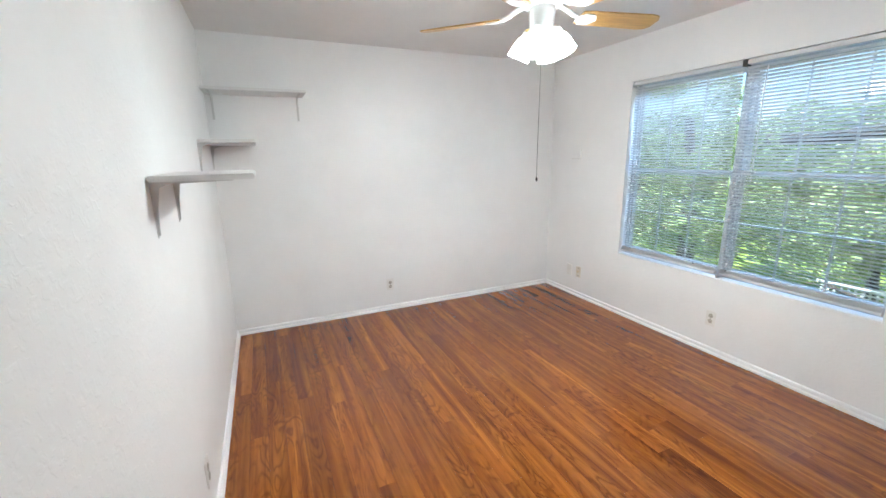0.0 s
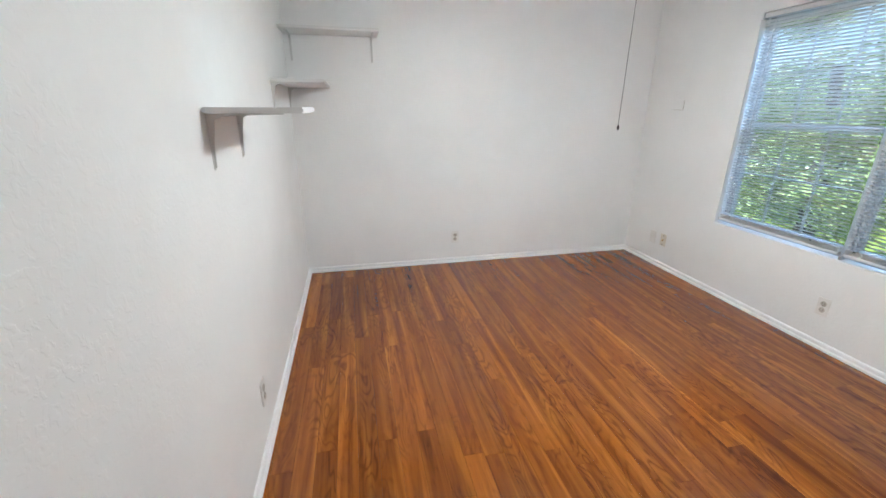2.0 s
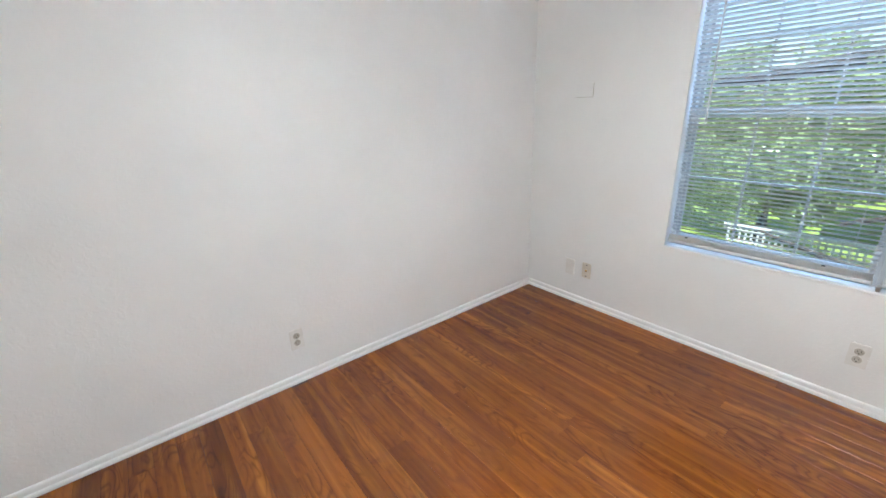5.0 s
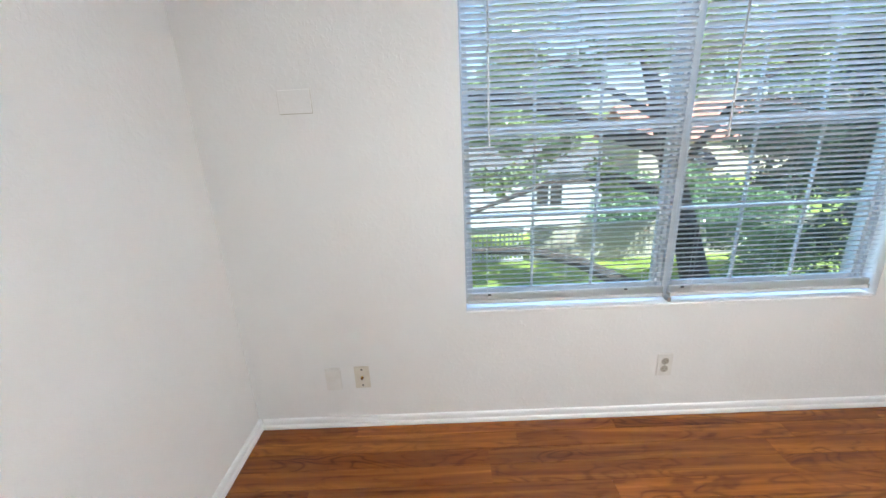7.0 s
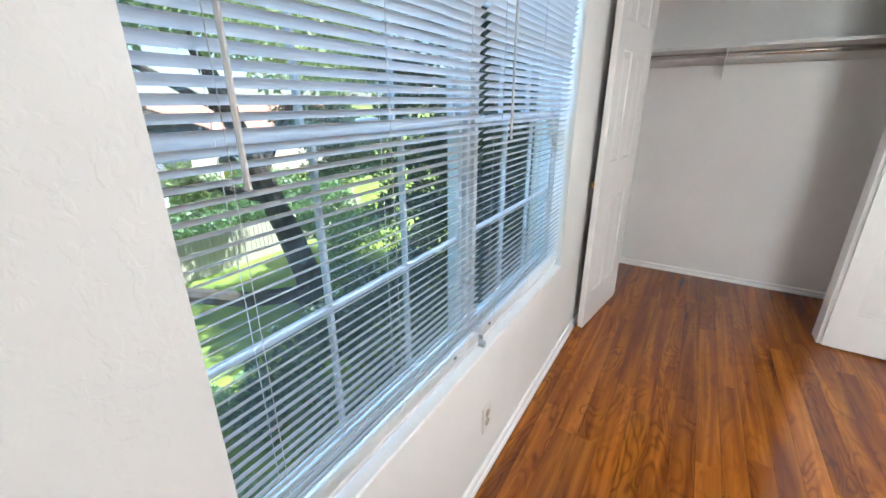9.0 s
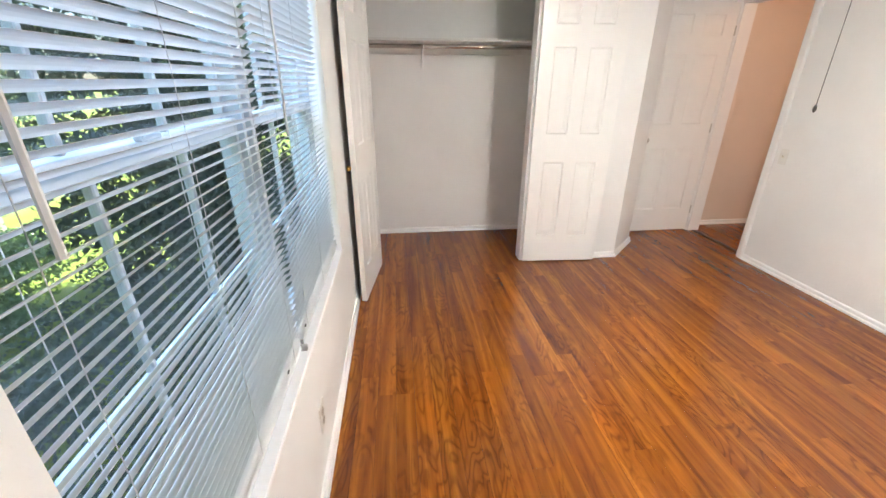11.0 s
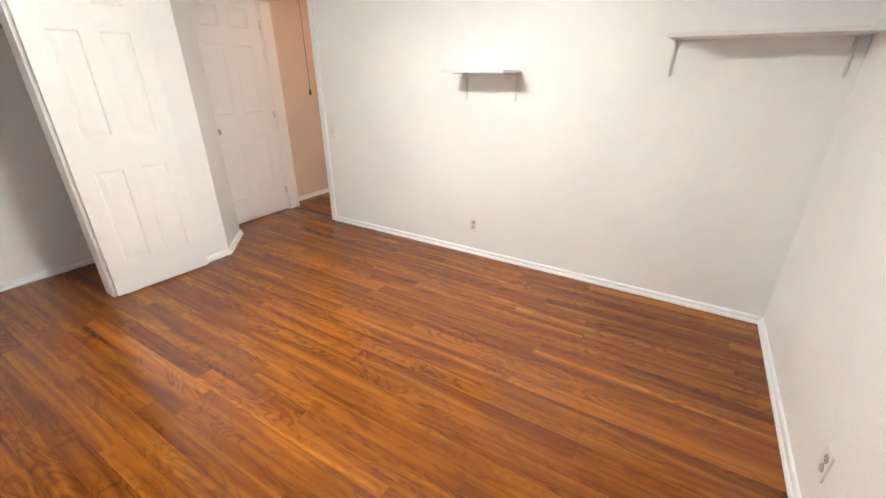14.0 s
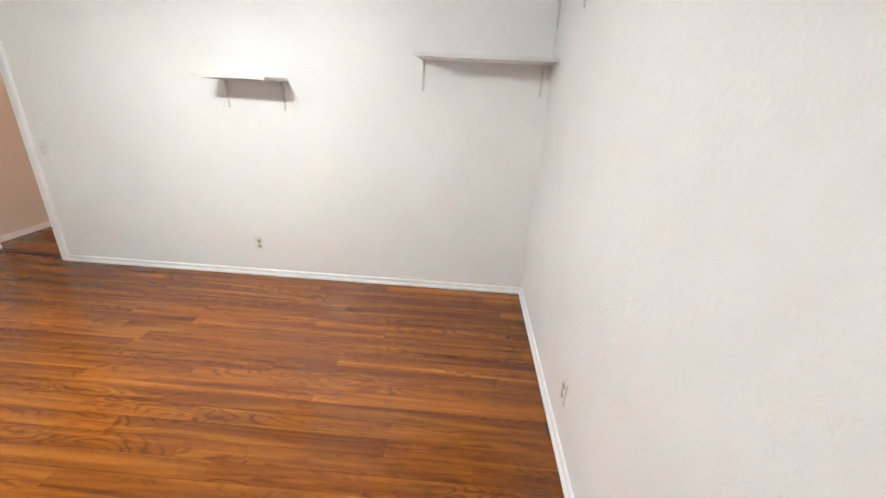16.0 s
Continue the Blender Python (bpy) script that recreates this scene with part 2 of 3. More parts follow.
def tube(bm, points, radii, n=8):
    """A tapered tube along points."""
    points = [Vector(p) for p in points]
    rings = []
    for i, p in enumerate(points):
        d = (points[min(i + 1, len(points) - 1)] - points[max(i - 1, 0)]).normalized()
        a = d.orthogonal().normalized() if i == 0 else (a - d * a.dot(d)).normalized()
        b = d.cross(a)
        r = radii[i] if isinstance(radii, (list, tuple)) else radii
        rings.append([bm.verts.new(p + (a * math.cos(2 * math.pi * k / n) + b * math.sin(2 * math.pi * k / n)) * r) for k in range(n)])
    for u, v in zip(rings, rings[1:]):
        for k in range(n):
            bm.faces.new((u[k], u[(k + 1) % n], v[(k + 1) % n], v[k]))
    bm.faces.new(rings[0]), bm.faces.new(rings[-1][::-1])
    return bm


# ---------------------------------------------------------------- the plan
XW, XE, YN, YS = -0.272, 3.047, 3.602, -0.232      # faces of the room's four walls
CB, CL = -1.035, 1.05                               # closet: back wall, far side
H = 2.44                                            # ceiling
WY0, WY1, WZ0, WZ1 = 0.778, 2.574, 0.574, 2.088     # window opening
CX0, CX1, CH = 1.690, 2.905, 2.08                   # closet opening
DY0, DY1, DH = -0.800, -0.113, 2.075                # doorway to the hall
HW, HS = -1.60, -0.955                              # hall: far wall, side wall
AX, AY, BX, BY = 0.839, YS, 0.518, -0.553           # the chamfered corner beside the closet
ES = -0.880                                         # wall behind the open door


def structure(name, bm, mat, label, category="wall"):
    return tagged(part(name, bm, mat), label, category, kind="structure")


structure("wall_north", boxes((XW - 0.12, XE + 0.15, YN, YN + 0.12, 0, H)), WALL, "plain off-white painted wall with a knockdown texture")
structure("wall_east", boxes((XE, XE + 0.15, CB, WY0, 0, H), (XE, XE + 0.15, WY1, YN, 0, H), (XE, XE + 0.15, WY0, WY1, 0, WZ0), (XE, XE + 0.15, WY0, WY1, WZ1, H)), WALL, "off-white painted wall round a wide window opening")
structure("wall_west", boxes((XW - 0.12, XW, DY1, YN, 0, H), (XW - 0.12, XW, HS - 0.12, DY0, 0, H), (XW - 0.12, XW, DY0, DY1, DH, H)), WALL, "off-white painted wall with a doorway to the hall")
structure("wall_south", boxes((AX, CX0, YS - 0.11, YS, 0, H), (CX1, XE, YS - 0.11, YS, 0, H), (CX0, CX1, YS - 0.11, YS, CH, H)), WALL, "off-white closet front wall with a wide door opening")
bm = bmesh.new()
prism(bm, ((AX, AY), (BX, BY), (BX, ES), (BX + 0.1, ES), (BX + 0.1, BY - 0.05), (AX + 0.04, AY - 0.11), (AX, AY - 0.11)), (0, 0, 0), (0, 0, H), (0, 1, 0), (1, 0, 0))
structure("wall_chamfer", bm, WALL, "off-white wall with a chamfered corner beside the closet")
structure("wall_entry", boxes((XW, BX + 0.1, ES - 0.1, ES, 0, H)), WALL, "off-white wall behind the open bedroom door")
structure("wall_closet", boxes((CL - 0.1, XE, CB - 0.12, CB, 0, H), (CL - 0.1, CL, CB, YS - 0.11, 0, H)), WALL, "off-white inside walls of the closet")
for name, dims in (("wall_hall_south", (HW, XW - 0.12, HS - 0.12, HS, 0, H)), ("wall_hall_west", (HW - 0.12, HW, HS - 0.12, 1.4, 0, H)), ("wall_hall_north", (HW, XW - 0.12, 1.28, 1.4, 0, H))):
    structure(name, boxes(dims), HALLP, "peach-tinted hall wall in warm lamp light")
structure("ceiling", boxes((HW - 0.12, XE + 0.15, CB - 0.12, YN + 0.12, H, H + 0.12)), CEIL, "flat off-white painted ceiling", "ceiling")
floor = structure("floor", boxes((HW - 0.12, XE + 0.15, CB - 0.12, YN + 0.12, -0.25, -0.010)), SUBFLOOR, "glossy reddish-brown laminate board floor", "floor")

# baseboards with a shoe moulding
BASE = ((0, 0.0005), (0.022, 0.0005), (0.022, 0.010), (0.019, 0.016), (0.0125, 0.021), (0.0115, 0.038), (0.009, 0.044), (0.005, 0.047), (0, 0.048))


def baseboard(p0, p1, normal):
    bm = bmesh.new()
    prism(bm, BASE, (*p0, 0), (*p1, 0), (0, 0, 1), (*Vector(normal).normalized(), 0))
    return structure("baseboard", bm, TRIM, "white painted baseboard with shoe moulding", "baseboard")


baseboard((XW, YN), (XE, YN), (0, -1))
baseboard((XE, YS), (XE, YN - 0.0225), (-1, 0))
baseboard((XW, DY1 + 0.0585), (XW, YN - 0.0225), (1, 0))
baseboard((AX - 0.009, YS), (CX0 - 0.06, YS), (0, 1))
baseboard((BX - 0.012, BY - 0.012), (AX - 0.001, AY - 0.001), (-1, 1))
baseboard((BX, ES), (BX, BY + 0.006), (-1, 0))
baseboard((CL, CB), (XE, CB), (0, 1))
baseboard((XE, CB + 0.0225), (XE, YS - 0.11), (-1, 0))
baseboard((HW, HS), (XW - 0.13, HS), (0, 1))

# doorway lining, casing and threshold
CASE = ((0, 0), (0, 0.011), (0.012, 0.015), (0.045, 0.017), (0.057, 0.010), (0.057, 0))


def casing(name, x, y0, y1, top, nx):
    bm = bmesh.new()
    prism(bm, CASE, (x, y1, 0.001), (x, y1, top + 0.057), (nx, 0, 0), (0, 1, 0))
    prism(bm, CASE, (x, y0, 0.001), (x, y0, top + 0.057), (nx, 0, 0), (0, -1, 0))
    prism(bm, CASE, (x, y0, top), (x, y1, top), (nx, 0, 0), (0, 0, 1))
    return structure(name, bm, TRIM, "white painted door casing", "trim")


casing("trim_doorway", XW, DY0, DY1, DH, 1)
casing("trim_hall_doorway", XW - 0.12, DY0, DY1, DH, -1)
structure("door_lining", boxes((XW - 0.12, XW, DY0, DY0 + 0.018, 0.001, DH), (XW - 0.12, XW, DY1 - 0.018, DY1, 0.001, DH), (XW - 0.12, XW, DY0 + 0.018, DY1 - 0.018, DH - 0.018, DH),
          (XW - 0.075, XW - 0.045, DY1 - 0.03, DY1 - 0.018, 0.001, DH - 0.018)), TRIM, "white painted door lining with a stop bead", "trim")
structure("threshold", boxes((XW - 0.10, XW - 0.055, DY0 + 0.018, DY1 - 0.018, 0.0, 0.005), bevel=0.002), mottled("threshold_wood", (0.03, 0.012, 0.005), (0.06, 0.022, 0.009), 12, 0.35), "dark threshold strip between bedroom and hall", "threshold")
structure("trim_closet", boxes((CX0 - 0.016, CX0 + 0.014, YS - 0.112, YS + 0.003, 0.001, CH), (CX1 - 0.014, CX1 + 0.016, YS - 0.112, YS + 0.003, 0.001, CH), (CX0 + 0.014, CX1 - 0.014, YS - 0.112, YS + 0.003, CH - 0.014, CH + 0.01), bevel=0.002),
          TRIM, "white painted lining of the closet opening", "trim")

# window sill
structure("window_sill", boxes((XE - 0.004, XE + 0.075, WY0 + 0.001, WY1 - 0.001, WZ0 - 0.004, WZ0 + 0.012), bevel=0.004), TRIM, "white painted window sill board", "sill")

# ---------------------------------------------------------------- windows
GX = XE + 0.115          # plane of the glass
MID = 1.676              # mullion between the two windows
MEET = 1.345


def window(name, y0, y1):
    w = thing(name, "single-hung window with white divided panes and screen", "window", kind="structure")
    z0, z1 = WZ0 + 0.013, WZ1 - 0.001
    part("window_frame", boxes((GX - 0.04, GX + 0.03, y0, y0 + 0.018, z0, z1), (GX - 0.04, GX + 0.03, y1 - 0.018, y1, z0, z1), (GX - 0.04, GX + 0.03, y0 + 0.018, y1 - 0.018, z0, z0 + 0.03), (GX - 0.04, GX + 0.03, y0 + 0.018, y1 - 0.018, z1 - 0.03, z1), bevel=0.002), ALU, w)
    for sash, a, b, dx in (("lower_sash", z0 + 0.03, MEET + 0.018, -0.012), ("upper_sash", MEET - 0.018, z1 - 0.03, 0.012)):
        u0, u1, x = y0 + 0.018, y1 - 0.018, GX + dx
        s = part(sash, boxes((x - 0.011, x + 0.011, u0, u0 + 0.017, a, b), (x - 0.011, x + 0.011, u1 - 0.017, u1, a, b), (x - 0.011, x + 0.011, u0 + 0.017, u1 - 0.017, a, a + 0.034), (x - 0.011, x + 0.011, u0 + 0.017, u1 - 0.017, b - 0.034, b), bevel=0.002), ALU, w)
        g0, g1, h0, h1 = u0 + 0.017, u1 - 0.017, a + 0.034, b - 0.034
        for k in (1, 2):
            y = g0 + (g1 - g0) * k / 3
            part("muntin", boxes((x - 0.008, x + 0.008, y - 0.0055, y + 0.0055, h0, h1), bevel=0.002), ALU, s)
        zc = (h0 + h1) / 2
        part("muntin", boxes((x - 0.0085, x + 0.0085, g0, g1, zc - 0.0065, zc + 0.0065), bevel=0.002), ALU, s)
        for k in range(3):
            for c, d in ((h0, zc - 0.008), (zc + 0.008, h1)):
                p = part("pane", boxes((x - 0.002, x + 0.002, g0 + (g1 - g0) * k / 3 + 0.006, g0 + (g1 - g0) * (k + 1) / 3 - 0.006, c, d)), GLASS, s)
                p.visible_shadow = False
    part("lock", boxes((GX - 0.04, GX - 0.024, (y0 + y1) / 2 - 0.03, (y0 + y1) / 2 + 0.03, MEET + 0.018, MEET + 0.03), bevel=0.003), ALU, w, "white sash lock")
    return w


window("window_1", MID + 0.012, WY1 - 0.001)
window("window_2", WY0 + 0.001, MID - 0.012)
structure("window_mullion", boxes((GX - 0.055, GX + 0.035, MID - 0.012, MID + 0.012, WZ0 + 0.013, WZ1 - 0.001), bevel=0.002), ALU, "white mullion between the two windows", "mullion")

# ---------------------------------------------------------------- venetian blinds
BLX = XE + 0.034
PITCH, TILT_DEG = 0.0215, 31.0


def slat_mesh(length):
    bm = bmesh.new()
    w, crown, th = 0.0125, 0.0022, 0.0005
    top = [(-w, 0), (-w * 0.5, crown * 0.75), (0, crown), (w * 0.5, crown * 0.75), (w, 0)]
    outline = top + [(a, b - th) for a, b in reversed(top)]
    prism(bm, outline, (0, -length / 2, 0), (0, length / 2, 0), (0, 0, 1), (1, 0, 0))
    return mesh_of("slat", bm, BLINDM)


def blind(y0, y1, wand_y, plugs):
    b = thing("venetian_blind", "white slatted venetian blind, lowered with slats half open", "blind", "blinds in the window")
    ztop, zbot = WZ1 - 0.004, 0.622
    part("headrail", boxes((BLX - 0.02, BLX + 0.02, y0, y1, ztop - 0.030, ztop), bevel=0.003), BLINDM, b)
    for y in (y0 - 0.006, y1 + 0.006):
        part("bracket", boxes((BLX - 0.024, BLX + 0.022, y - 0.006, y + 0.006, ztop - 0.040, ztop + 0.003), bevel=0.001), ALU if y > MID + 0.5 or y < MID - 0.5 else DARK, b)
    part("bottom_rail", boxes((BLX - 0.013, BLX + 0.013, y0 + 0.002, y1 - 0.002, zbot - 0.014, zbot + 0.004), bevel=0.003), BLINDM, b)
    me = slat_mesh(y1 - y0 - 0.004)
    n = 7 + int((ztop - 0.075 - zbot) / PITCH)
    rng = random.Random(int(y0 * 100))
    for k in range(n):
        s = new("slat", me)
        s.parent = b
        s.matrix_basis = pose(BLX, (y0 + y1) / 2, zbot + (0.0085 + 0.0036 * k if k < 7 else 0.034 + (k - 6) * PITCH), rng.gauss(0, 0.05), (2 if k < 7 else TILT_DEG) + rng.gauss(0, 1.2 if k > 6 else 0.3), 0)
    for y in (y0 + 0.09, (y0 + y1) / 2, y1 - 0.09):
        for dx in (-0.0135, 0.0135):
            part("ladder_cord", tube(bmesh.new(), [(BLX + dx, y, zbot), (BLX + dx, y, ztop - 0.02)], 0.0008, 5), BLINDM, b)
    wx = BLX - 0.028
    part("tilt_wand", tube(bmesh.new(), [(wx, wand_y, 1.292), (wx, wand_y, 1.31), (wx, wand_y + 0.003, 2.0), (BLX - 0.02, wand_y + 0.003, 2.04)], [0.0052, 0.0046, 0.0040, 0.003], 6), BLINDM, b, "white plastic tilt wand")
    for y in plugs:
        part("cord_plug", boxes((BLX - 0.0165, BLX - 0.0128, y - 0.007, y + 0.007, zbot + 0.027, zbot + 0.034), bevel=0.001), DARK, b, "small dark cord plug")
    if y0 < 1:
        part("hold_down", boxes((BLX - 0.026, BLX + 0.012, y1 - 0.004, y1 + 0.012, WZ0 + 0.0122, WZ0 + 0.036), bevel=0.003), NICKEL, b, "grey metal hold-down clip")
    for k in (0, 1):
        part("end_cap", boxes((BLX - 0.0135, BLX + 0.0135, (y0 + 0.0005, y1 - 0.0025)[k], (y0 + 0.0025, y1 - 0.0005)[k], zbot - 0.015, zbot + 0.005)), SOCKET, b)
    return b


blind(MID + 0.022, WY1 - 0.007, 2.466, (1.867, 2.468))
blind(WY0 + 0.014, MID - 0.006, 1.538, (1.619,))


# ---------------------------------------------------------------- doors
def panel_bm(w, h, t):
    """A raised field in a sunk moulding, on both faces."""
    bm = bmesh.new()
    for s in (-1, 1):
        rings = []
        for inset, y in ((0.0, t / 2), (0.003, t / 2 - 0.0008), (0.009, t / 2 - 0.0075), (0.017, t / 2 - 0.0075), (0.044, t / 2 - 0.0018)):
            rings.append([bm.verts.new((x, s * y, z)) for x, z in ((inset, inset), (w - inset, inset), (w - inset, h - inset), (inset, h - inset))])
        for a, b in zip(rings, rings[1:]):
            for k in range(4):
                bm.faces.new((a[k], a[(k + 1) % 4], b[(k + 1) % 4], b[k]))
        bm.faces.new(rings[-1])
    return bm


ROWS_Z = ((0.225, 0.845), (1.055, 1.655), (1.795, 1.965))


def six_panel(d, w, h, stile, pw, t=0.035):
    """Door leaf from its hinge at x = 0 to x = w, faces at y = -t/2 and t/2."""
    cols = ((stile, stile + pw), (w - stile - pw, w - stile))
    dims = [(0, stile, -t / 2, t / 2, 0, h), (w - stile, w, -t / 2, t / 2, 0, h), (cols[0][1], cols[1][0], -t / 2, t / 2, 0, h)]
    for c0, c1 in cols:
        edges = [0] + [z for r in ROWS_Z for z in r] + [h]
        for k in range(0, len(edges), 2):
            dims.append((c0, c1, -t / 2, t / 2, edges[k], edges[k + 1]))
    bm = boxes(*dims)
    bmesh.ops.remove_doubles(bm, verts=bm.verts[:], dist=0.0001)
    part("leaf", bm, DOORP, d)
    for c0, c1 in cols:
        for z0, z1 in ROWS_Z:
            p = part("panel", panel_bm(c1 - c0, z1 - z0, t), DOORP, d)
            p.location = (c0, 0, z0)
    return d


def knob(d, x, z, side, mat, t=0.035, label="brass door knob", r=0.026):
    m = Matrix.Translation((x, side * t / 2, z)) @ Matrix.Rotation(radians(-90 * side), 4, "X")
    bm = lathe(bmesh.new(), ((r, 0), (r, 0.004), (r * 0.45, 0.007), (r * 0.4, 0.016), (r * 0.85, 0.020), (r, 0.028), (r * 0.8, 0.035), (r * 0.3, 0.038)), 20, m)
    part("knob", bm, mat, d, label, smooth=True)


def hinges(d, zs, t=0.035):
    for z in zs:
        part("hinge", tube(bmesh.new(), [(-0.004, t / 2 + 0.003, z - 0.04), (-0.004, t / 2 + 0.003, z + 0.04)], 0.005, 8), BRASS if t < 0.034 else NICKEL, d, "metal butt hinge")


closet_a = thing("closet_door", "white six-panel closet door, opened back towards the window wall", "door", "closet doors", at=pose(2.906, -0.243, 0.013, 0, 0, 82.0))
six_panel(closet_a, 0.605, 2.055, 0.098, 0.160)
knob(closet_a, 0.605 - 0.045, 0.925, -1, BRASS, r=0.019)
closet_b = thing("closet_door", "white six-panel closet door, folded back against the closet wall", "door", "closet doors", at=pose(1.686, -0.2105, 0.013, 0, 0, 176.4))
six_panel(closet_b, 0.622, 2.055, 0.100, 0.164)
bedroom_door = thing("bedroom_door", "white six-panel bedroom door standing open to the wall", "door", at=pose(-0.2535, -0.822, 0.012, 0, 0, 0.4))
six_panel(bedroom_door, 0.708, 2.055, 0.104, 0.207)
knob(bedroom_door, 0.638, 0.915, 1, NICKEL, label="satin nickel door knob", r=0.027)
hinges(bedroom_door, (0.22, 1.02, 1.84))


# ---------------------------------------------------------------- closet shelf and rod
shelf = thing("closet_shelf", "white painted closet shelf board on wall cleats", "shelf")
part("board", boxes((CL + 0.001, XE - 0.001, CB + 0.001, CB + 0.30, 1.740, 1.760), bevel=0.002), SHELFP, shelf)
part("cleat", boxes((CL + 0.02, XE - 0.02, CB, CB + 0.018, 1.655, 1.739), bevel=0.002), SHELFP, shelf)
for x0 in (CL, XE - 0.018):
    part("cleat", boxes((x0, x0 + 0.018, CB + 0.02, CB + 0.29, 1.655, 1.739), bevel=0.002), SHELFP, shelf)
RY, RZ = CB + 0.275, 1.700
rod = thing("closet_rod", "chrome hanging rod below the closet shelf", "rod")
part("rod", tube(bmesh.new(), [(CL + 0.012, RY, RZ), (XE - 0.012, RY, RZ)], 0.0165, 16), CHROME, rod, smooth=True)
for x, s in ((CL, 1), (XE, -1)):
    part("rod_socket", lathe(bmesh.new(), ((0.028, 0), (0.028, 0.004), (0.022, 0.006), (0.022, 0.016)), 16, Matrix.Translation((x, RY, RZ)) @ Matrix.Rotation(radians(90 * s), 4, "Y")), CHROME, rod)
hook = thing("shelf_bracket", "white steel shelf and rod bracket on the closet wall", "bracket")
BXC = 2.475
part("upright", boxes((BXC - 0.014, BXC + 0.014, CB + 0.0, CB + 0.005, 1.415, 1.740), bevel=0.001), TRIM, hook)
part("arm", boxes((BXC - 0.010, BXC + 0.010, CB + 0.004, CB + 0.29, 1.735, 1.7395), bevel=0.001), TRIM, hook)
bm = bmesh.new()
prism(bm, ((0.004, 1.56), (0.016, 1.55), (0.13, 1.655), (0.24, 1.726), (0.24, 1.735), (0.10, 1.735), (0.004, 1.66)), (BXC - 0.003, CB, 0), (BXC + 0.003, CB, 0), (0, 0, 1), (0, 1, 0))
part("brace", bm, TRIM, hook)
part("rod_hook", tube(bmesh.new(), [(BXC, RY, 1.736)] + [(BXC, RY + 0.021 * math.sin(a), RZ - 0.021 * math.cos(a)) for a in np.linspace(2.6, -1.6, 12)], 0.003, 6), TRIM, hook)
part("foot", boxes((BXC - 0.040, BXC + 0.012, CB + 0.0, CB + 0.004, 1.410, 1.416)), TRIM, hook)


# ---------------------------------------------------------------- wall shelves on brackets
def wall_shelf(length, depth, bracket_at, m, label, drop=0.185):
    """Board along +x from the origin, wall at y = 0, board out to y = depth, underside at z = 0."""
    s = thing("wall_shelf", label, "shelf", "painted wall shelves", at=m)
    bm = bmesh.new()
    box(bm, 0, length, 0.002, depth, 0, 0.019, 0.004, 2)
    part("board", bm, SHELFP, s)
    for x in bracket_at:
        bm = bmesh.new()
        box(bm, x - 0.008, x + 0.008, 0.0, 0.003, -drop, -0.002, 0.001)
        box(bm, x - 0.009, x + 0.009, 0.003, depth * 0.78, -0.0045, -0.0005, 0.001)
        gusset = [(0.003, -0.0045), (0.003, -drop * 0.97), (0.008, -drop * 0.95), (0.013, -drop * 0.5), (0.025, -0.022), (0.050, -0.010), (depth * 0.7, -0.0045)]
        prism(bm, gusset, (x - 0.003, 0, 0), (x + 0.003, 0, 0), (0, 0, 1), (0, 1, 0))
        b = part("bracket", bm, STEELW, s, "white stamped steel shelf bracket")
        for z in (-drop + 0.012, -0.045):
            part("screw", lathe(bmesh.new(), ((0.0045, 0.0), (0.0035, 0.002), (0.001, 0.0028)), 8, Matrix.Translation((x, 0.003, z)) @ Matrix.Rotation(radians(-90), 4, "X")), NICKEL, b)
    return s


def west_pose(y, z):
    return pose(XW, y, z, 0, 0, -90)


wall_shelf(0.462, 0.312, (0.030, 0.420), west_pose(1.892, 1.438), "short white painted shelf on two white brackets")
wall_shelf(0.815, 0.322, (0.032, 0.79), west_pose(3.586, 1.606), "long white painted shelf reaching into the room corner")
wall_shelf(0.715, 0.300, (0.045, 0.668), pose(0.445, YN, 1.990, 0, 0, 180), "white painted shelf high in the room corner")


# ---------------------------------------------------------------- plates, outlets, switch
def plate_body(w, h, t=0.006):
    return box(bmesh.new(), -w / 2, w / 2, 0, t, -h / 2, h / 2, 0.0025, 2)


def outlet(m, label="white duplex outlet with worn grey sockets"):
    o = thing("outlet", label, "outlet", "wall outlets", at=m)
    part("plate", plate_body(0.072, 0.118), PLATE, o)
    for z in (-0.021, 0.021):
        bm = lathe(bmesh.new(), ((0.0172, 0), (0.0172, 0.0022), (0.0155, 0.003)), 20, Matrix.Translation((0, 0.0055, z)) @ Matrix.Rotation(radians(-90), 4, "X"))
        s = part("socket", bm, SOCKET, o, "grey-beige socket face")
        part("slots", boxes((-0.0075, -0.0055, 0.0083, 0.0088, z - 0.002, z + 0.008), (0.0055, 0.0075, 0.0083, 0.0088, z - 0.002, z + 0.007), (-0.0025, 0.0025, 0.0083, 0.0088, z - 0.011, z - 0.007)), DARK, s)
    part("screw", lathe(bmesh.new(), ((0.0035, 0), (0.003, 0.0015), (0.001, 0.002)), 8, Matrix.Translation((0, 0.006, 0)) @ Matrix.Rotation(radians(-90), 4, "X")), NICKEL, o)
    return o


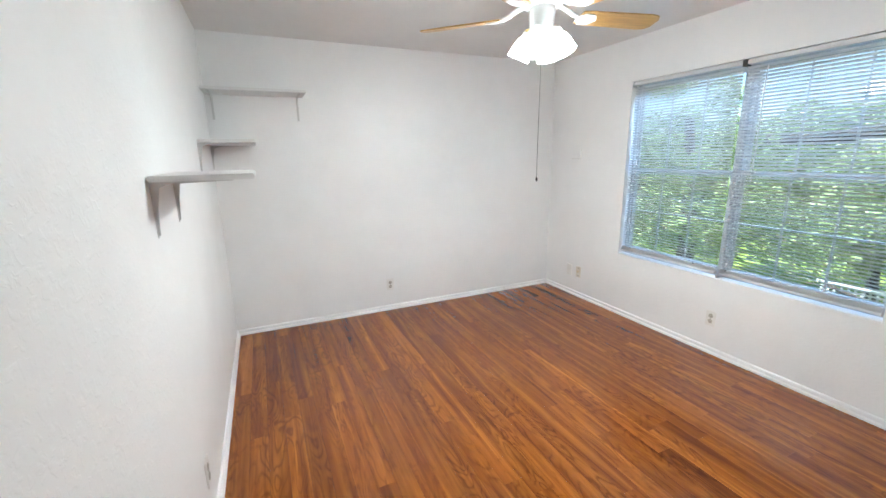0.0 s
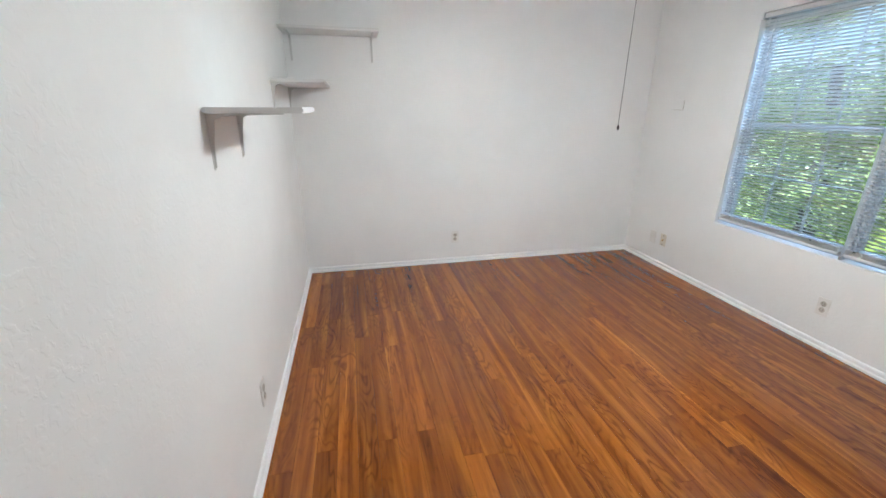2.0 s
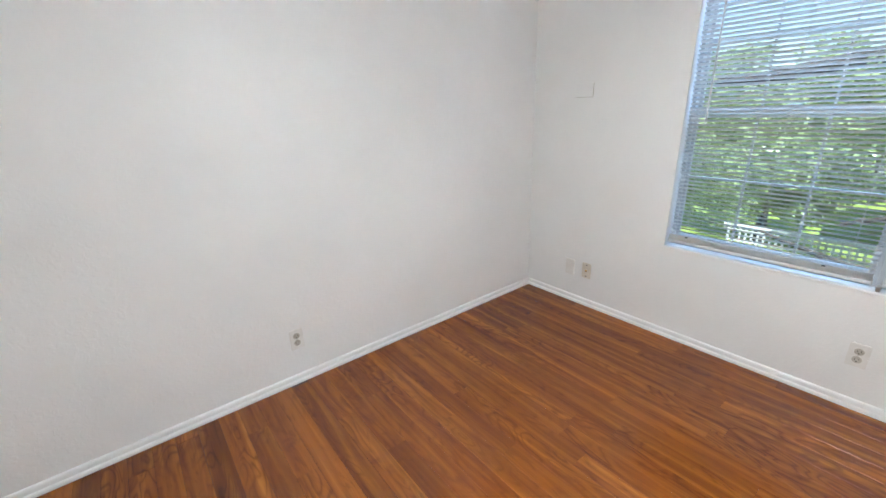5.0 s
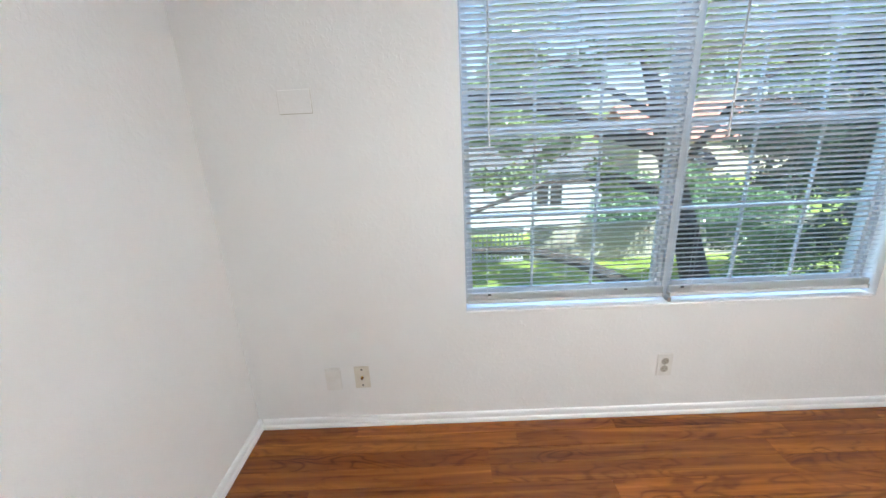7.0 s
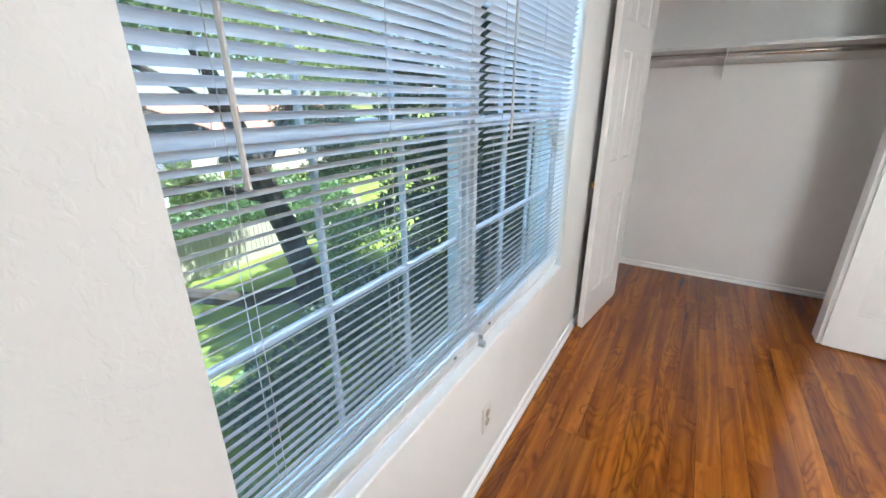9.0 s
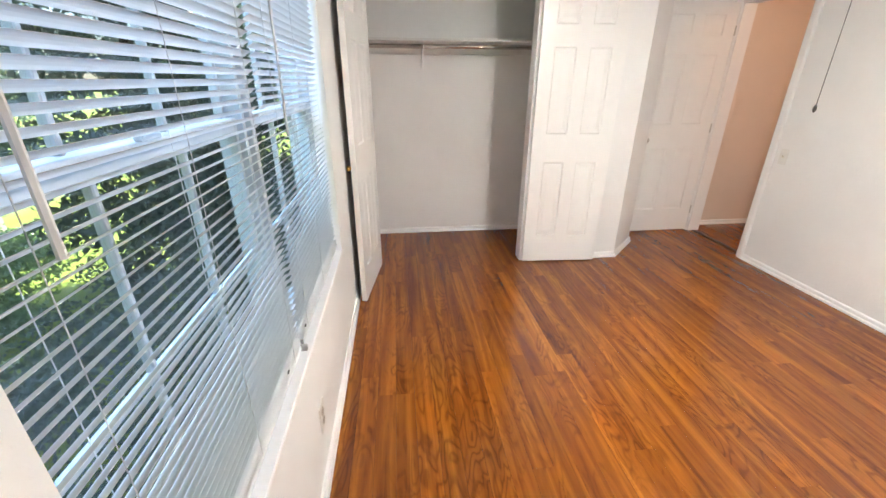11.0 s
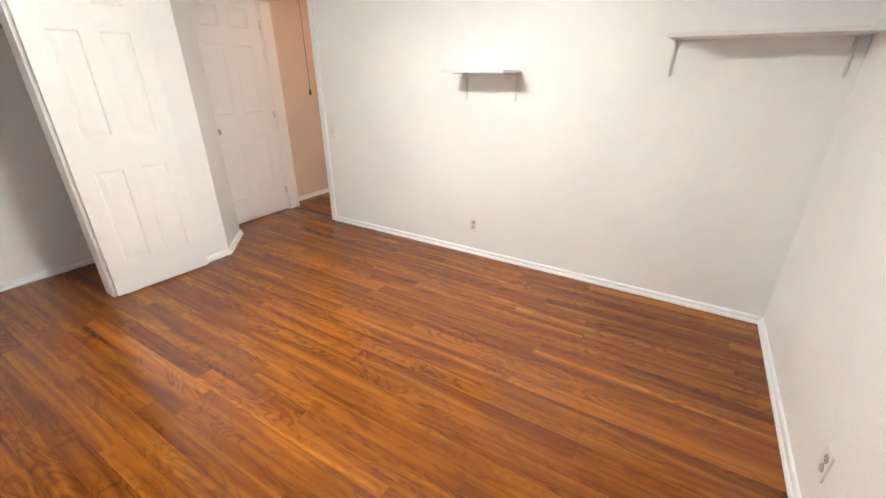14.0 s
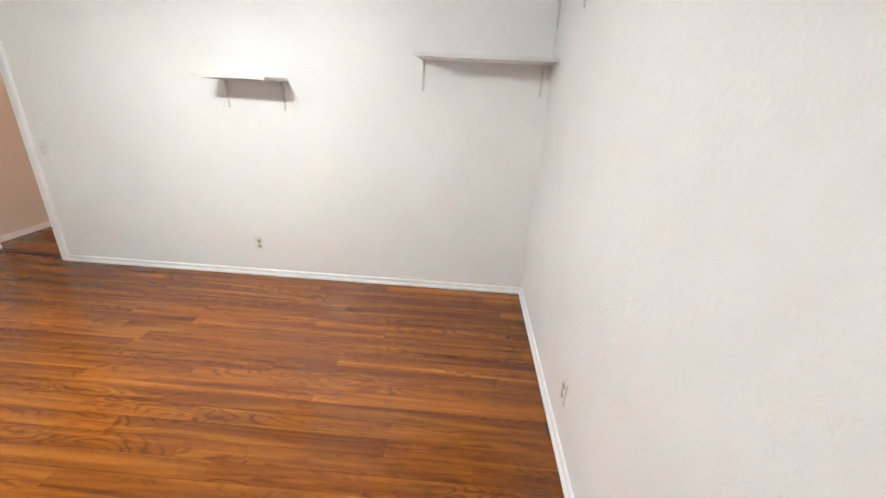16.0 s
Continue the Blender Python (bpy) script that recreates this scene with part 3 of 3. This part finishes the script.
east = lambda y, z: pose(XE, y, z, 0, 0, 90)
outlet(pose(1.119, YN, 0.262, 0, 0, 180))
outlet(west_pose(1.562, 0.265))
outlet(east(1.662, 0.272))
o = thing("cable_jack", "almond cable jack plate low on the window wall", "wall plate", at=east(3.072, 0.268))
part("plate", plate_body(0.070, 0.116), ALMOND, o)
part("connector", lathe(bmesh.new(), ((0.0075, 0), (0.0075, 0.003), (0.0048, 0.004), (0.0048, 0.012)), 12, Matrix.Translation((0, 0.006, 0)) @ Matrix.Rotation(radians(-90), 4, "X")), BRASS, o, "small brass coaxial connector")
for z in (-0.042, 0.042):
    part("screw", lathe(bmesh.new(), ((0.005, 0), (0.004, 0.0015), (0.001, 0.002)), 10, Matrix.Translation((0, 0.006, z)) @ Matrix.Rotation(radians(-90), 4, "X")), DARK, o)
o = thing("blank_plate", "blank wall plate painted over in wall colour", "wall plate", at=east(3.207, 0.264))
part("plate", plate_body(0.072, 0.120, 0.010), PLATE, o)
o = thing("cover_plate", "painted-over cover plate with an open seam", "wall plate", at=east(3.197, 1.490))
part("plate", box(bmesh.new(), -0.062, 0.062, 0.003, 0.006, -0.042, 0.042, 0.001), WALL, o)
part("seam", boxes((-0.0630, 0.0634, 0.0, 0.0028, -0.0442, 0.0405)), SOCKET, o, "grey open seam")
o = thing("light_switch", "white toggle switch beside the doorway casing", "switch", at=west_pose(0.020, 0.905))
part("plate", plate_body(0.070, 0.115), PLATE, o)
bm = bmesh.new()
prism(bm, ((0.005, -0.010), (0.016, 0.002), (0.016, 0.008), (0.005, 0.010)), (-0.005, 0, 0), (0.005, 0, 0), (0, 0, 1), (0, 1, 0))
part("toggle", bm, ALMOND, o)

# ---------------------------------------------------------------- ceiling fan
fan = thing("ceiling_fan", "white five-blade ceiling fan with oak blades and lit glass shades", "ceiling fan", at=pose(FAN[0], FAN[1], 0))
part("canopy", lathe(bmesh.new(), ((0.065, H), (0.065, 2.415), (0.045, 2.385), (0.018, 2.375)), 32), FANW, fan, smooth=True)
part("downrod", tube(bmesh.new(), [(0, 0, 2.33), (0, 0, 2.385)], 0.013, 16), FANW, fan)
part("motor", lathe(bmesh.new(), ((0.05, 2.325), (0.105, 2.315), (0.124, 2.298), (0.126, 2.258), (0.120, 2.248), (0.114, 2.238), (0.108, 2.214), (0.090, 2.195), (0.060, 2.190)), 48), FANW, fan, smooth=True)
vent = boxes((0.1235, 0.1275, -0.0030, 0.0030, 2.262, 2.295))
vent_me = mesh_of("vent_slot", vent, DARK)
for k in range(60):
    v = new("vent_slot", vent_me)
    v.parent = fan
    v.matrix_basis = pose(0, 0, 0, 0, 0, 6 * k)
part("switch_housing", lathe(bmesh.new(), ((0.060, 2.190), (0.062, 2.165), (0.058, 2.085), (0.048, 2.062), (0.030, 2.052)), 32), FANW, fan, smooth=True)
BLADE_Z = 2.158
for k in range(5):
    m = pose(0, 0, 0, 0, 0, -10 + 72 * k)
    bm = bmesh.new()
    outline = [(0.20, -0.052), (0.24, -0.058), (0.58, -0.068), (0.622, -0.058), (0.640, -0.03), (0.640, 0.03), (0.622, 0.058), (0.58, 0.068), (0.24, 0.058), (0.20, 0.052)]
    tilt = Matrix.Translation((0, 0, BLADE_Z)) @ Matrix.Rotation(radians(-12), 4, "X")
    a = [bm.verts.new(tilt @ Vector((x, y, 0.004))) for x, y in outline]
    b = [bm.verts.new(tilt @ Vector((x, y, -0.003))) for x, y in outline]
    bm.faces.new(a), bm.faces.new(b[::-1])
    for i in range(len(a)):
        bm.faces.new((a[i], b[i], b[(i + 1) % len(a)], a[(i + 1) % len(a)]))
    blade = part("blade", bm, BLADEM, fan, "honey oak fan blade")
    blade.matrix_basis = m
    bm = bmesh.new()
    tube(bm, [(0.09, 0, 2.205), (0.135, 0, 2.188), (0.165, 0, 2.168), (0.20, 0, 2.160)], [0.013, 0.012, 0.012, 0.010], 8)
    iron = [(0.185, -0.014), (0.215, -0.045), (0.27, -0.040), (0.295, 0.0), (0.27, 0.040), (0.215, 0.045), (0.185, 0.014)]
    a = [bm.verts.new(tilt @ Vector((x, y, -0.0035))) for x, y in iron]
    b = [bm.verts.new(tilt @ Vector((x, y, -0.0085))) for x, y in iron]
    bm.faces.new(a), bm.faces.new(b[::-1])
    for i in range(len(a)):
        bm.faces.new((a[i], b[i], b[(i + 1) % len(a)], a[(i + 1) % len(a)]))
    iron_ob = part("blade_iron", bm, FANW, fan, "white blade iron")
    iron_ob.matrix_basis = m
for a in SHADE_ANGLES:
    m = pose(0, 0, 0, 0, 0, a)
    part("lamp_arm", tube(bmesh.new(), [(0.035, 0, 2.085), (0.062, 0, 2.090), (0.078, 0, 2.075)], 0.011, 10), FANW, fan).matrix_basis = m
    tip = Matrix.Translation((0.070, 0, 2.076)) @ Matrix.Rotation(radians(180 - 26), 4, "Y")
    s = part("shade", lathe(bmesh.new(), ((0.022, 0), (0.026, 0.012), (0.040, 0.035), (0.049, 0.065), (0.052, 0.09), (0.057, 0.112), (0.055, 0.112), (0.050, 0.09), (0.047, 0.065), (0.038, 0.035), (0.024, 0.012), (0.020, 0.002)), 28, tip, caps=False), SHADEM, fan, "lit frosted glass tulip shade", smooth=True)
    s.matrix_basis = m
    c = part("shade_collar", lathe(bmesh.new(), ((0.024, -0.012), (0.028, -0.004), (0.028, 0.006), (0.023, 0.008)), 20, tip), FANW, fan)
    c.matrix_basis = m
part("pull_chain", tube(bmesh.new(), [(0.012, 0.01, 2.06), (0.004, 0.004, 1.9), (0, 0.0, 1.65), (-0.002, -0.001, 1.383)], 0.0012, 6), CORD, fan, "long dark pull cord")
part("chain_pull", lathe(bmesh.new(), ((0.002, 1.386), (0.0050, 1.379), (0.0055, 1.371), (0.003, 1.364), (0.001, 1.362)), 10), DARK, fan, "small dark pull knob")

# hall lamp
lamp = thing("hall_ceiling_lamp", "round frosted hall ceiling lamp giving warm light", "ceiling lamp", at=pose(-1.25, 0.85, 0))
part("base", lathe(bmesh.new(), ((0.11, H), (0.11, 2.425), (0.10, 2.42)), 28), FANW, lamp)

# ---------------------------------------------------------------- outdoors, seen from the upper floor
GZ = -3.0
LAWN = mottled("lawn", (0.16, 0.23, 0.035), (0.28, 0.37, 0.06), 1.6, 0.8, 0.4)
BARK = mottled("bark", (0.03, 0.026, 0.022), (0.075, 0.064, 0.054), 9, 0.9, 0.8, (1, 1, 0.3))
LEAF1 = leaf_material("leaf_bright", (0.15, 0.20, 0.09), (0.31, 0.38, 0.19))
# next but one: leaf colour darkened and blued to stand for shade and haze
LEAF2 = leaf_material("leaf_shaded", (0.045, 0.070, 0.062), (0.095, 0.140, 0.115))
LEAF3 = leaf_material("leaf_shrub", (0.09, 0.16, 0.08), (0.21, 0.32, 0.17))
FENCEW = mottled("fence_wood", (0.36, 0.34, 0.28), (0.50, 0.47, 0.40), 7, 0.85, 0.2, (1, 3, 0.4))
SIDING = mottled("siding", (0.50, 0.51, 0.52), (0.58, 0.59, 0.60), 3, 0.6)
ROOFG = mottled("roof_shingle", (0.10, 0.105, 0.115), (0.17, 0.175, 0.19), 6, 0.9, 0.3)
ROOFR = mottled("roof_tile", (0.36, 0.16, 0.12), (0.48, 0.24, 0.18), 5, 0.85, 0.3)
YELLOW = mottled("yellow_paint", (0.50, 0.36, 0.05), (0.62, 0.46, 0.08), 4, 0.6)
STUCCO = mottled("stucco", (0.42, 0.36, 0.30), (0.52, 0.46, 0.40), 4, 0.85, 0.2)

bm = bmesh.new()
gv = [bm.verts.new(v) for v in ((-600, -600, GZ), (900, -600, GZ), (900, 600, GZ), (-600, 600, GZ))]
bm.faces.new(gv)
tagged(part("ground", bm, LAWN), "bright sunlit lawn below the window", "lawn", kind="structure")
# unseen wall and roof slab, sized to throw shade on the nearest greenery
OUTW = mottled("outer_shade_wall", (0.40, 0.37, 0.33), (0.48, 0.45, 0.41), 4, 0.85)
structure("outer_shade_wall", boxes((XE + 0.152, XE + 0.20, -16, WY0 - 0.02, GZ, 3.4), (XE + 0.152, XE + 0.20, WY1 + 0.02, 12, GZ, 3.4), (XE + 0.152, XE + 0.20, WY0 - 0.02, WY1 + 0.02, GZ, WZ0 - 0.02), (XE + 0.152, XE + 0.20, WY0 - 0.02, WY1 + 0.02, WZ1 + 0.02, 3.4)), OUTW, "unseen outside wall, made long and high to shade the near trees")
structure("roof", boxes((-4.0, XE + 0.75, -16, 12, 3.4, 3.62)), ROOFG, "unseen roof slab with an eave, added to shade the near trees", "roof")


def leaves(rng, blobs, count, size, droop=0.3):
    """Small folded leaves scattered in and on lumpy clumps."""
    blobs = np.array(blobs, dtype=float)
    vol = (blobs[:, 3] ** 2)
    pick = rng.choice(len(blobs), count, p=vol / vol.sum())
    d = rng.normal(size=(count, 3))
    d /= np.linalg.norm(d, axis=1)[:, None]
    r = rng.random(count) ** 0.45
    c = blobs[pick, :3] + d * (r * blobs[pick, 3])[:, None] * np.array((1, 1, 0.8))
    a = rng.normal(size=(count, 3))
    a /= np.linalg.norm(a, axis=1)[:, None]
    b = np.cross(a, rng.normal(size=(count, 3)))
    b /= np.linalg.norm(b, axis=1)[:, None]
    s = size * rng.uniform(0.6, 1.4, count)[:, None]
    v = np.stack((c - a * s, c + b * s * 0.42, c + a * s, c - b * s * 0.42), axis=1).reshape(-1, 3)
    f = np.arange(count * 4).reshape(-1, 4)
    return v.tolist(), f.tolist()


def tree(name, label, trunk, limbs, blobs, count, size, mat, seed):
    t = thing(name, label, "tree" if name != "shrub" else "shrub", "trees outside" if name != "shrub" else "shrubs outside")
    if trunk:
        bm = bmesh.new()
        tube(bm, [p[:3] for p in trunk], [p[3] for p in trunk], 12)
        part("trunk", bm, BARK, t)
        for l in limbs:
            part("limb", tube(bmesh.new(), [p[:3] for p in l], [p[3] for p in l], 8), BARK, t)
    rng = np.random.default_rng(seed)
    v, f = leaves(rng, blobs, count, size)
    me = bpy.data.meshes.new("crown")
    me.from_pydata(v, [], f)
    me.materials.append(mat)
    c = new("crown", me)
    c.parent = t
    tagged(c, kind="stuff")
    return t


def cloud(seed, n, x, y, z, r):
    rng = np.random.default_rng(seed)
    return [(rng.uniform(*x), rng.uniform(*y), rng.uniform(*z), rng.uniform(*r)) for _ in range(n)]


# the leaning tree on the lawn
tree("tree", "leaning dark-trunked tree with a leafy crown on the lawn",
     [(9.6, -2.9, -3.05, 0.42), (9.55, -2.75, -2.3, 0.30), (9.5, -2.3, -1.0, 0.25), (9.5, -1.9, 0.1, 0.22), (9.7, -1.5, 1.6, 0.15), (9.9, -1.0, 3.2, 0.08)],
     [[(9.55, -2.75, -2.7, 0.20), (9.5, -1.2, -2.2, 0.16), (9.5, -0.1, -1.62, 0.13), (9.45, 1.0, -1.32, 0.09), (9.3, 2.3, -1.22, 0.06), (9.2, 3.4, -0.9, 0.03)],
      [(9.5, -1.9, 0.1, 0.10), (10.0, -3.2, 1.4, 0.07), (10.2, -4.6, 2.4, 0.04)],
      [(9.5, -2.05, -0.35, 0.11), (9.5, -0.8, 0.12, 0.085), (9.4, 0.6, 0.10, 0.065), (9.3, 1.6, -0.22, 0.045), (9.2, 2.5, -0.55, 0.03)],
      [(9.5, -1.75, 0.6, 0.17), (9.6, 0.8, 1.6, 0.15), (9.8, 2.6, 1.92, 0.13), (10.0, 4.2, 1.68, 0.11), (10.2, 6.0, 1.75, 0.06)],
      [(9.6, -1.6, 1.2, 0.08), (9.2, 0.4, 2.2, 0.05), (9.0, 2.0, 2.8, 0.03)]],
     cloud(3, 36, (8.2, 11.5), (-5.5, 1.6), (1.5, 4.8), (0.4, 0.95)) + cloud(5, 14, (8.2, 11.0), (1.6, 5.5), (-0.2, 1.9), (0.35, 0.75)) + cloud(4, 15, (9.0, 10.5), (-1.6, 3.6), (-0.35, 0.9), (0.22, 0.42)), 24000, 0.082, LEAF1, 11)
tree("tree", "tall shade tree with dense bright green foliage", [(12.0, 8.0, -3.05, 0.30), (12.1, 8.1, -0.5, 0.22), (12.0, 8.4, 2.5, 0.12)],
     [[(12.1, 8.1, -0.5, 0.12), (11.2, 6.8, 0.9, 0.05)], [(12.1, 8.2, 0.3, 0.1), (12.6, 9.8, 1.9, 0.04)]],
     cloud(6, 52, (10.0, 14.0), (4.5, 12.5), (-1.4, 1.9), (0.4, 1.0)), 12500, 0.105, LEAF1, 12)
tree("tree", "shade tree with dense green foliage behind the lawn", [(16.5, 14.5, -3.05, 0.3), (16.5, 14.5, 1.0, 0.2), (16.4, 14.7, 4.0, 0.1)],
     [[(16.5, 14.5, 0.5, 0.1), (15.4, 13.0, 2.2, 0.05)]], cloud(8, 46, (13.5, 19.5), (9.5, 19.0), (-1.5, 5.5), (0.6, 1.3)), 11000, 0.14, LEAF1, 13)
tree("tree", "evergreen close to the building, its leaf colour darkened as if in shade", [(7.6, -6.0, -3.05, 0.22), (7.6, -6.0, 1.0, 0.14), (7.6, -6.0, 3.6, 0.05)],
     [[(7.6, -6.0, 0.0, 0.06), (7.0, -5.0, 0.8, 0.03)]], cloud(9, 95, (4.3, 8.0), (-8.0, -3.4), (-2.8, 4.0), (0.5, 0.85)), 60000, 0.075, LEAF2, 14)
tree("tree", "dark leafy tree behind the fence", [(17.0, -11.0, -3.05, 0.25), (17.0, -11.0, 0.5, 0.18), (17.2, -10.8, 3.0, 0.08)],
     [[(17.0, -11.0, 0.3, 0.08), (16.0, -9.6, 1.6, 0.04)]], cloud(10, 50, (14.5, 19.5), (-14.5, -8.8), (-2.0, 5.8), (0.6, 1.2)), 20000, 0.12, LEAF2, 15)
tree("tree", "rounded pale green tree beyond the lattice fence", [(15.8, 4.9, -3.05, 0.16), (15.8, 5.0, -1.2, 0.11), (15.9, 5.1, 0.4, 0.05)],
     [[(15.8, 5.0, -1.3, 0.06), (15.3, 4.2, -0.3, 0.03)]], cloud(22, 34, (14.4, 17.0), (3.2, 7.2), (-1.9, 0.7), (0.4, 0.8)), 14000, 0.09, LEAF1, 17)
tree("tree", "far green trees along the neighbouring gardens", [(26, 3.5, -3.05, 0.3), (26, 3.5, 1, 0.2), (26, 3.6, 4, 0.1)],
     [[(26, 3.5, 0, 0.1), (25, 5, 2, 0.05)]], cloud(21, 60, (23, 29), (-3.5, 14), (-0.6, 3.0), (0.9, 1.6)), 16000, 0.2, LEAF1, 16)
for k, (blob, cnt, sz, mt) in enumerate(((cloud(31, 30, (4.6, 7.6), (-4.2, 0.6), (-2.9, -1.5), (0.35, 0.7)), 20000, 0.05, LEAF2),
                                         (cloud(32, 44, (5.0, 7.9), (-0.6, 4.2), (-2.8, -2.4), (0.3, 0.45)), 24000, 0.05, LEAF3),
                                         (cloud(33, 22, (7.0, 9.0), (3.8, 8.6), (-2.8, -1.4), (0.35, 0.75)), 12000, 0.06, LEAF3),
                                         (cloud(35, 36, (14.3, 18.5), (-8.5, -3.4), (-2.7, -1.2), (0.45, 0.85)), 15000, 0.09, LEAF3),
                                         (cloud(34, 16, (9.6, 12.0), (-6.0, -3.6), (-2.8, -1.3), (0.35, 0.7)), 9000, 0.06, LEAF3))):
    t = tree("shrub", ("dark shaded shrub below the window", "light green shrub below the window", "leafy hedge shrubs on the lawn", "leafy shrubs behind the board fence", "leafy shrub beside the tree")[k], None, None, blob, cnt, sz, mt, 40 + k)

# fence: close boards, with an open lattice stretch
FX = 13.3
fence = thing("fence", "weathered pale wooden board fence along the lawn", "fence")
board_me = mesh_of("board", boxes((-0.012, 0.012, -0.066, 0.066, 0, 1.12), bevel=0.003), FENCEW)
for k in range(62):
    b = new("board", board_me)
    b.parent = fence
    b.matrix_basis = pose(FX + random.uniform(-0.006, 0.006), -8.5 + 0.14 * k, GZ - 0.02 + random.uniform(-0.015, 0.015))
for z in (0.25, 0.92):
    part("rail", boxes((FX + 0.02, FX + 0.06, -8.6, 0.2, GZ + z, GZ + z + 0.08)), FENCEW, fence)
part("cap_rail", boxes((FX - 0.05, FX + 0.06, -8.6, 0.2, GZ + 1.115, GZ + 1.15)), FENCEW, fence)
lattice = thing("lattice_fence", "white lattice fence panel at the end of the fence", "fence")
for z in (0.05, 1.05):
    part("rail", boxes((FX - 0.03, FX + 0.03, 0.3, 5.2, GZ + z, GZ + z + 0.08)), SIDING, lattice)
for k in range(36):
    part("slat", boxes((FX - 0.008, FX + 0.008, 0.32 + 0.135 * k, 0.37 + 0.135 * k, GZ + 0.13, GZ + 1.05)), SIDING, lattice)
for k in range(6):
    part("cross_slat", boxes((FX + 0.009, FX + 0.02, 0.3, 5.2, GZ + 0.22 + 0.145 * k, GZ + 0.265 + 0.145 * k)), SIDING, lattice)


def house(label, x0, x1, y0, y1, eave, ridge, wallm, roofm, wins):
    h = thing("house", label, "house", "neighbouring houses")
    part("wall", boxes((x0, x1, y0, y1, GZ, eave)), wallm, h)
    xm = (x0 + x1) / 2
    bm = bmesh.new()
    prism(bm, ((x0 - 0.2, eave - 0.06), (xm, ridge - 0.10), (x1 + 0.2, eave - 0.06), (x1 + 0.2, eave + 0.06), (xm, ridge + 0.08), (x0 - 0.2, eave + 0.06)), (0, y0 - 0.4, 0), (0, y1 + 0.4, 0), (0, 0, 1), (1, 0, 0))
    part("roof", bm, roofm, h)
    for y, z, w, hh in wins:
        p = part("window", boxes((x0 - 0.03, x0 - 0.005, y - w / 2, y + w / 2, z, z + hh)), DARK, h, "dark house window with white bars")
        part("frame", boxes((x0 - 0.07, x0 - 0.031, y - w / 2 - 0.08, y - w / 2, z - 0.08, z + hh + 0.08), (x0 - 0.07, x0 - 0.031, y + w / 2, y + w / 2 + 0.08, z - 0.08, z + hh + 0.08),
             (x0 - 0.07, x0 - 0.031, y - w / 2, y + w / 2, z + hh, z + hh + 0.08), (x0 - 0.07, x0 - 0.031, y - w / 2, y + w / 2, z - 0.08, z),
             (x0 - 0.06, x0 - 0.031, y - 0.04, y + 0.04, z, z + hh)), SIDING, p)
    return h


house("low white-sided house with a dark barred window", 16.5, 21.5, -3.3, 2.4, -0.72, 0.1, SIDING, ROOFG, ((-1.26, -1.92, 0.95, 0.86),))
house("neighbouring house with a red tile roof", 27, 34, -22, -9.5, -0.6, 1.6, STUCCO, ROOFR, ((-12.5, -2.2, 1.2, 1.1),))
house("neighbouring house with a grey shingle roof", 19.5, 27, 15.5, 30, -0.3, 2.2, STUCCO, ROOFG, ((19, -2.0, 1.4, 1.2), (25, -2.0, 1.4, 1.2)))
shed = thing("garden_shed", "small yellow painted garden shed beyond the fence", "shed", at=pose(20, -8.4, GZ))
part("wall", boxes((-0.8, 0.8, -0.7, 0.7, 0, 1.9)), YELLOW, shed)
bm = bmesh.new()
prism(bm, ((-0.95, 1.86), (0, 2.5), (0.95, 1.86), (0.95, 1.94), (0, 2.6), (-0.95, 1.94)), (0, -0.85, 0), (0, 0.85, 0), (0, 0, 1), (1, 0, 0))
part("roof", bm, ROOFG, shed)

# ---------------------------------------------------------------- floor boards
BOARD_W, BOARD_L = 0.0920, 1.22
board_meshes = {}


def board_mesh(w, l):
    key = (round(w, 3), round(l, 2))
    if key not in board_meshes:
        a, b, e = key[0] / 2 - 0.0002, key[1] / 2 - 0.0002, 0.0004
        bm = bmesh.new()
        r = [[bm.verts.new((x * (a - i), y * (b - i), z)) for x, y in ((-1, -1), (1, -1), (1, 1), (-1, 1))] for i, z in ((0, -0.009), (0, -0.0004), (e, 0.0))]
        for u, v in zip(r, r[1:]):
            for k in range(4):
                bm.faces.new((u[k], u[(k + 1) % 4], v[(k + 1) % 4], v[k]))
        bm.faces.new(r[2])
        board_meshes[key] = mesh_of("floor_board", bm, FLOORM)
    return board_meshes[key]


rng = random.Random(7)


def lay(x0, x1, y_of):
    n = max(1, round((x1 - x0) / BOARD_W))
    for k in range(n):
        xa, xb = x0 + (x1 - x0) * k / n, x0 + (x1 - x0) * (k + 1) / n
        lo, hi = y_of((xa + xb) / 2)
        y = lo - round(rng.uniform(0.05, 0.85) * BOARD_L, 2)
        while y < hi - 0.02:
            a, b = max(y, lo), min(y + BOARD_L, hi)
            if b - a > 0.04:
                o = new("floor_board", board_mesh(xb - xa, b - a))
                o.parent = floor
                o.location = ((xa + xb) / 2, (a + b) / 2, 0)
            y += BOARD_L


lay(XW - 0.06, XE, lambda x: (CB, YN) if x > 0.62 else (ES, YN))
lay(HW, XW - 0.062, lambda x: (HS, 1.28))
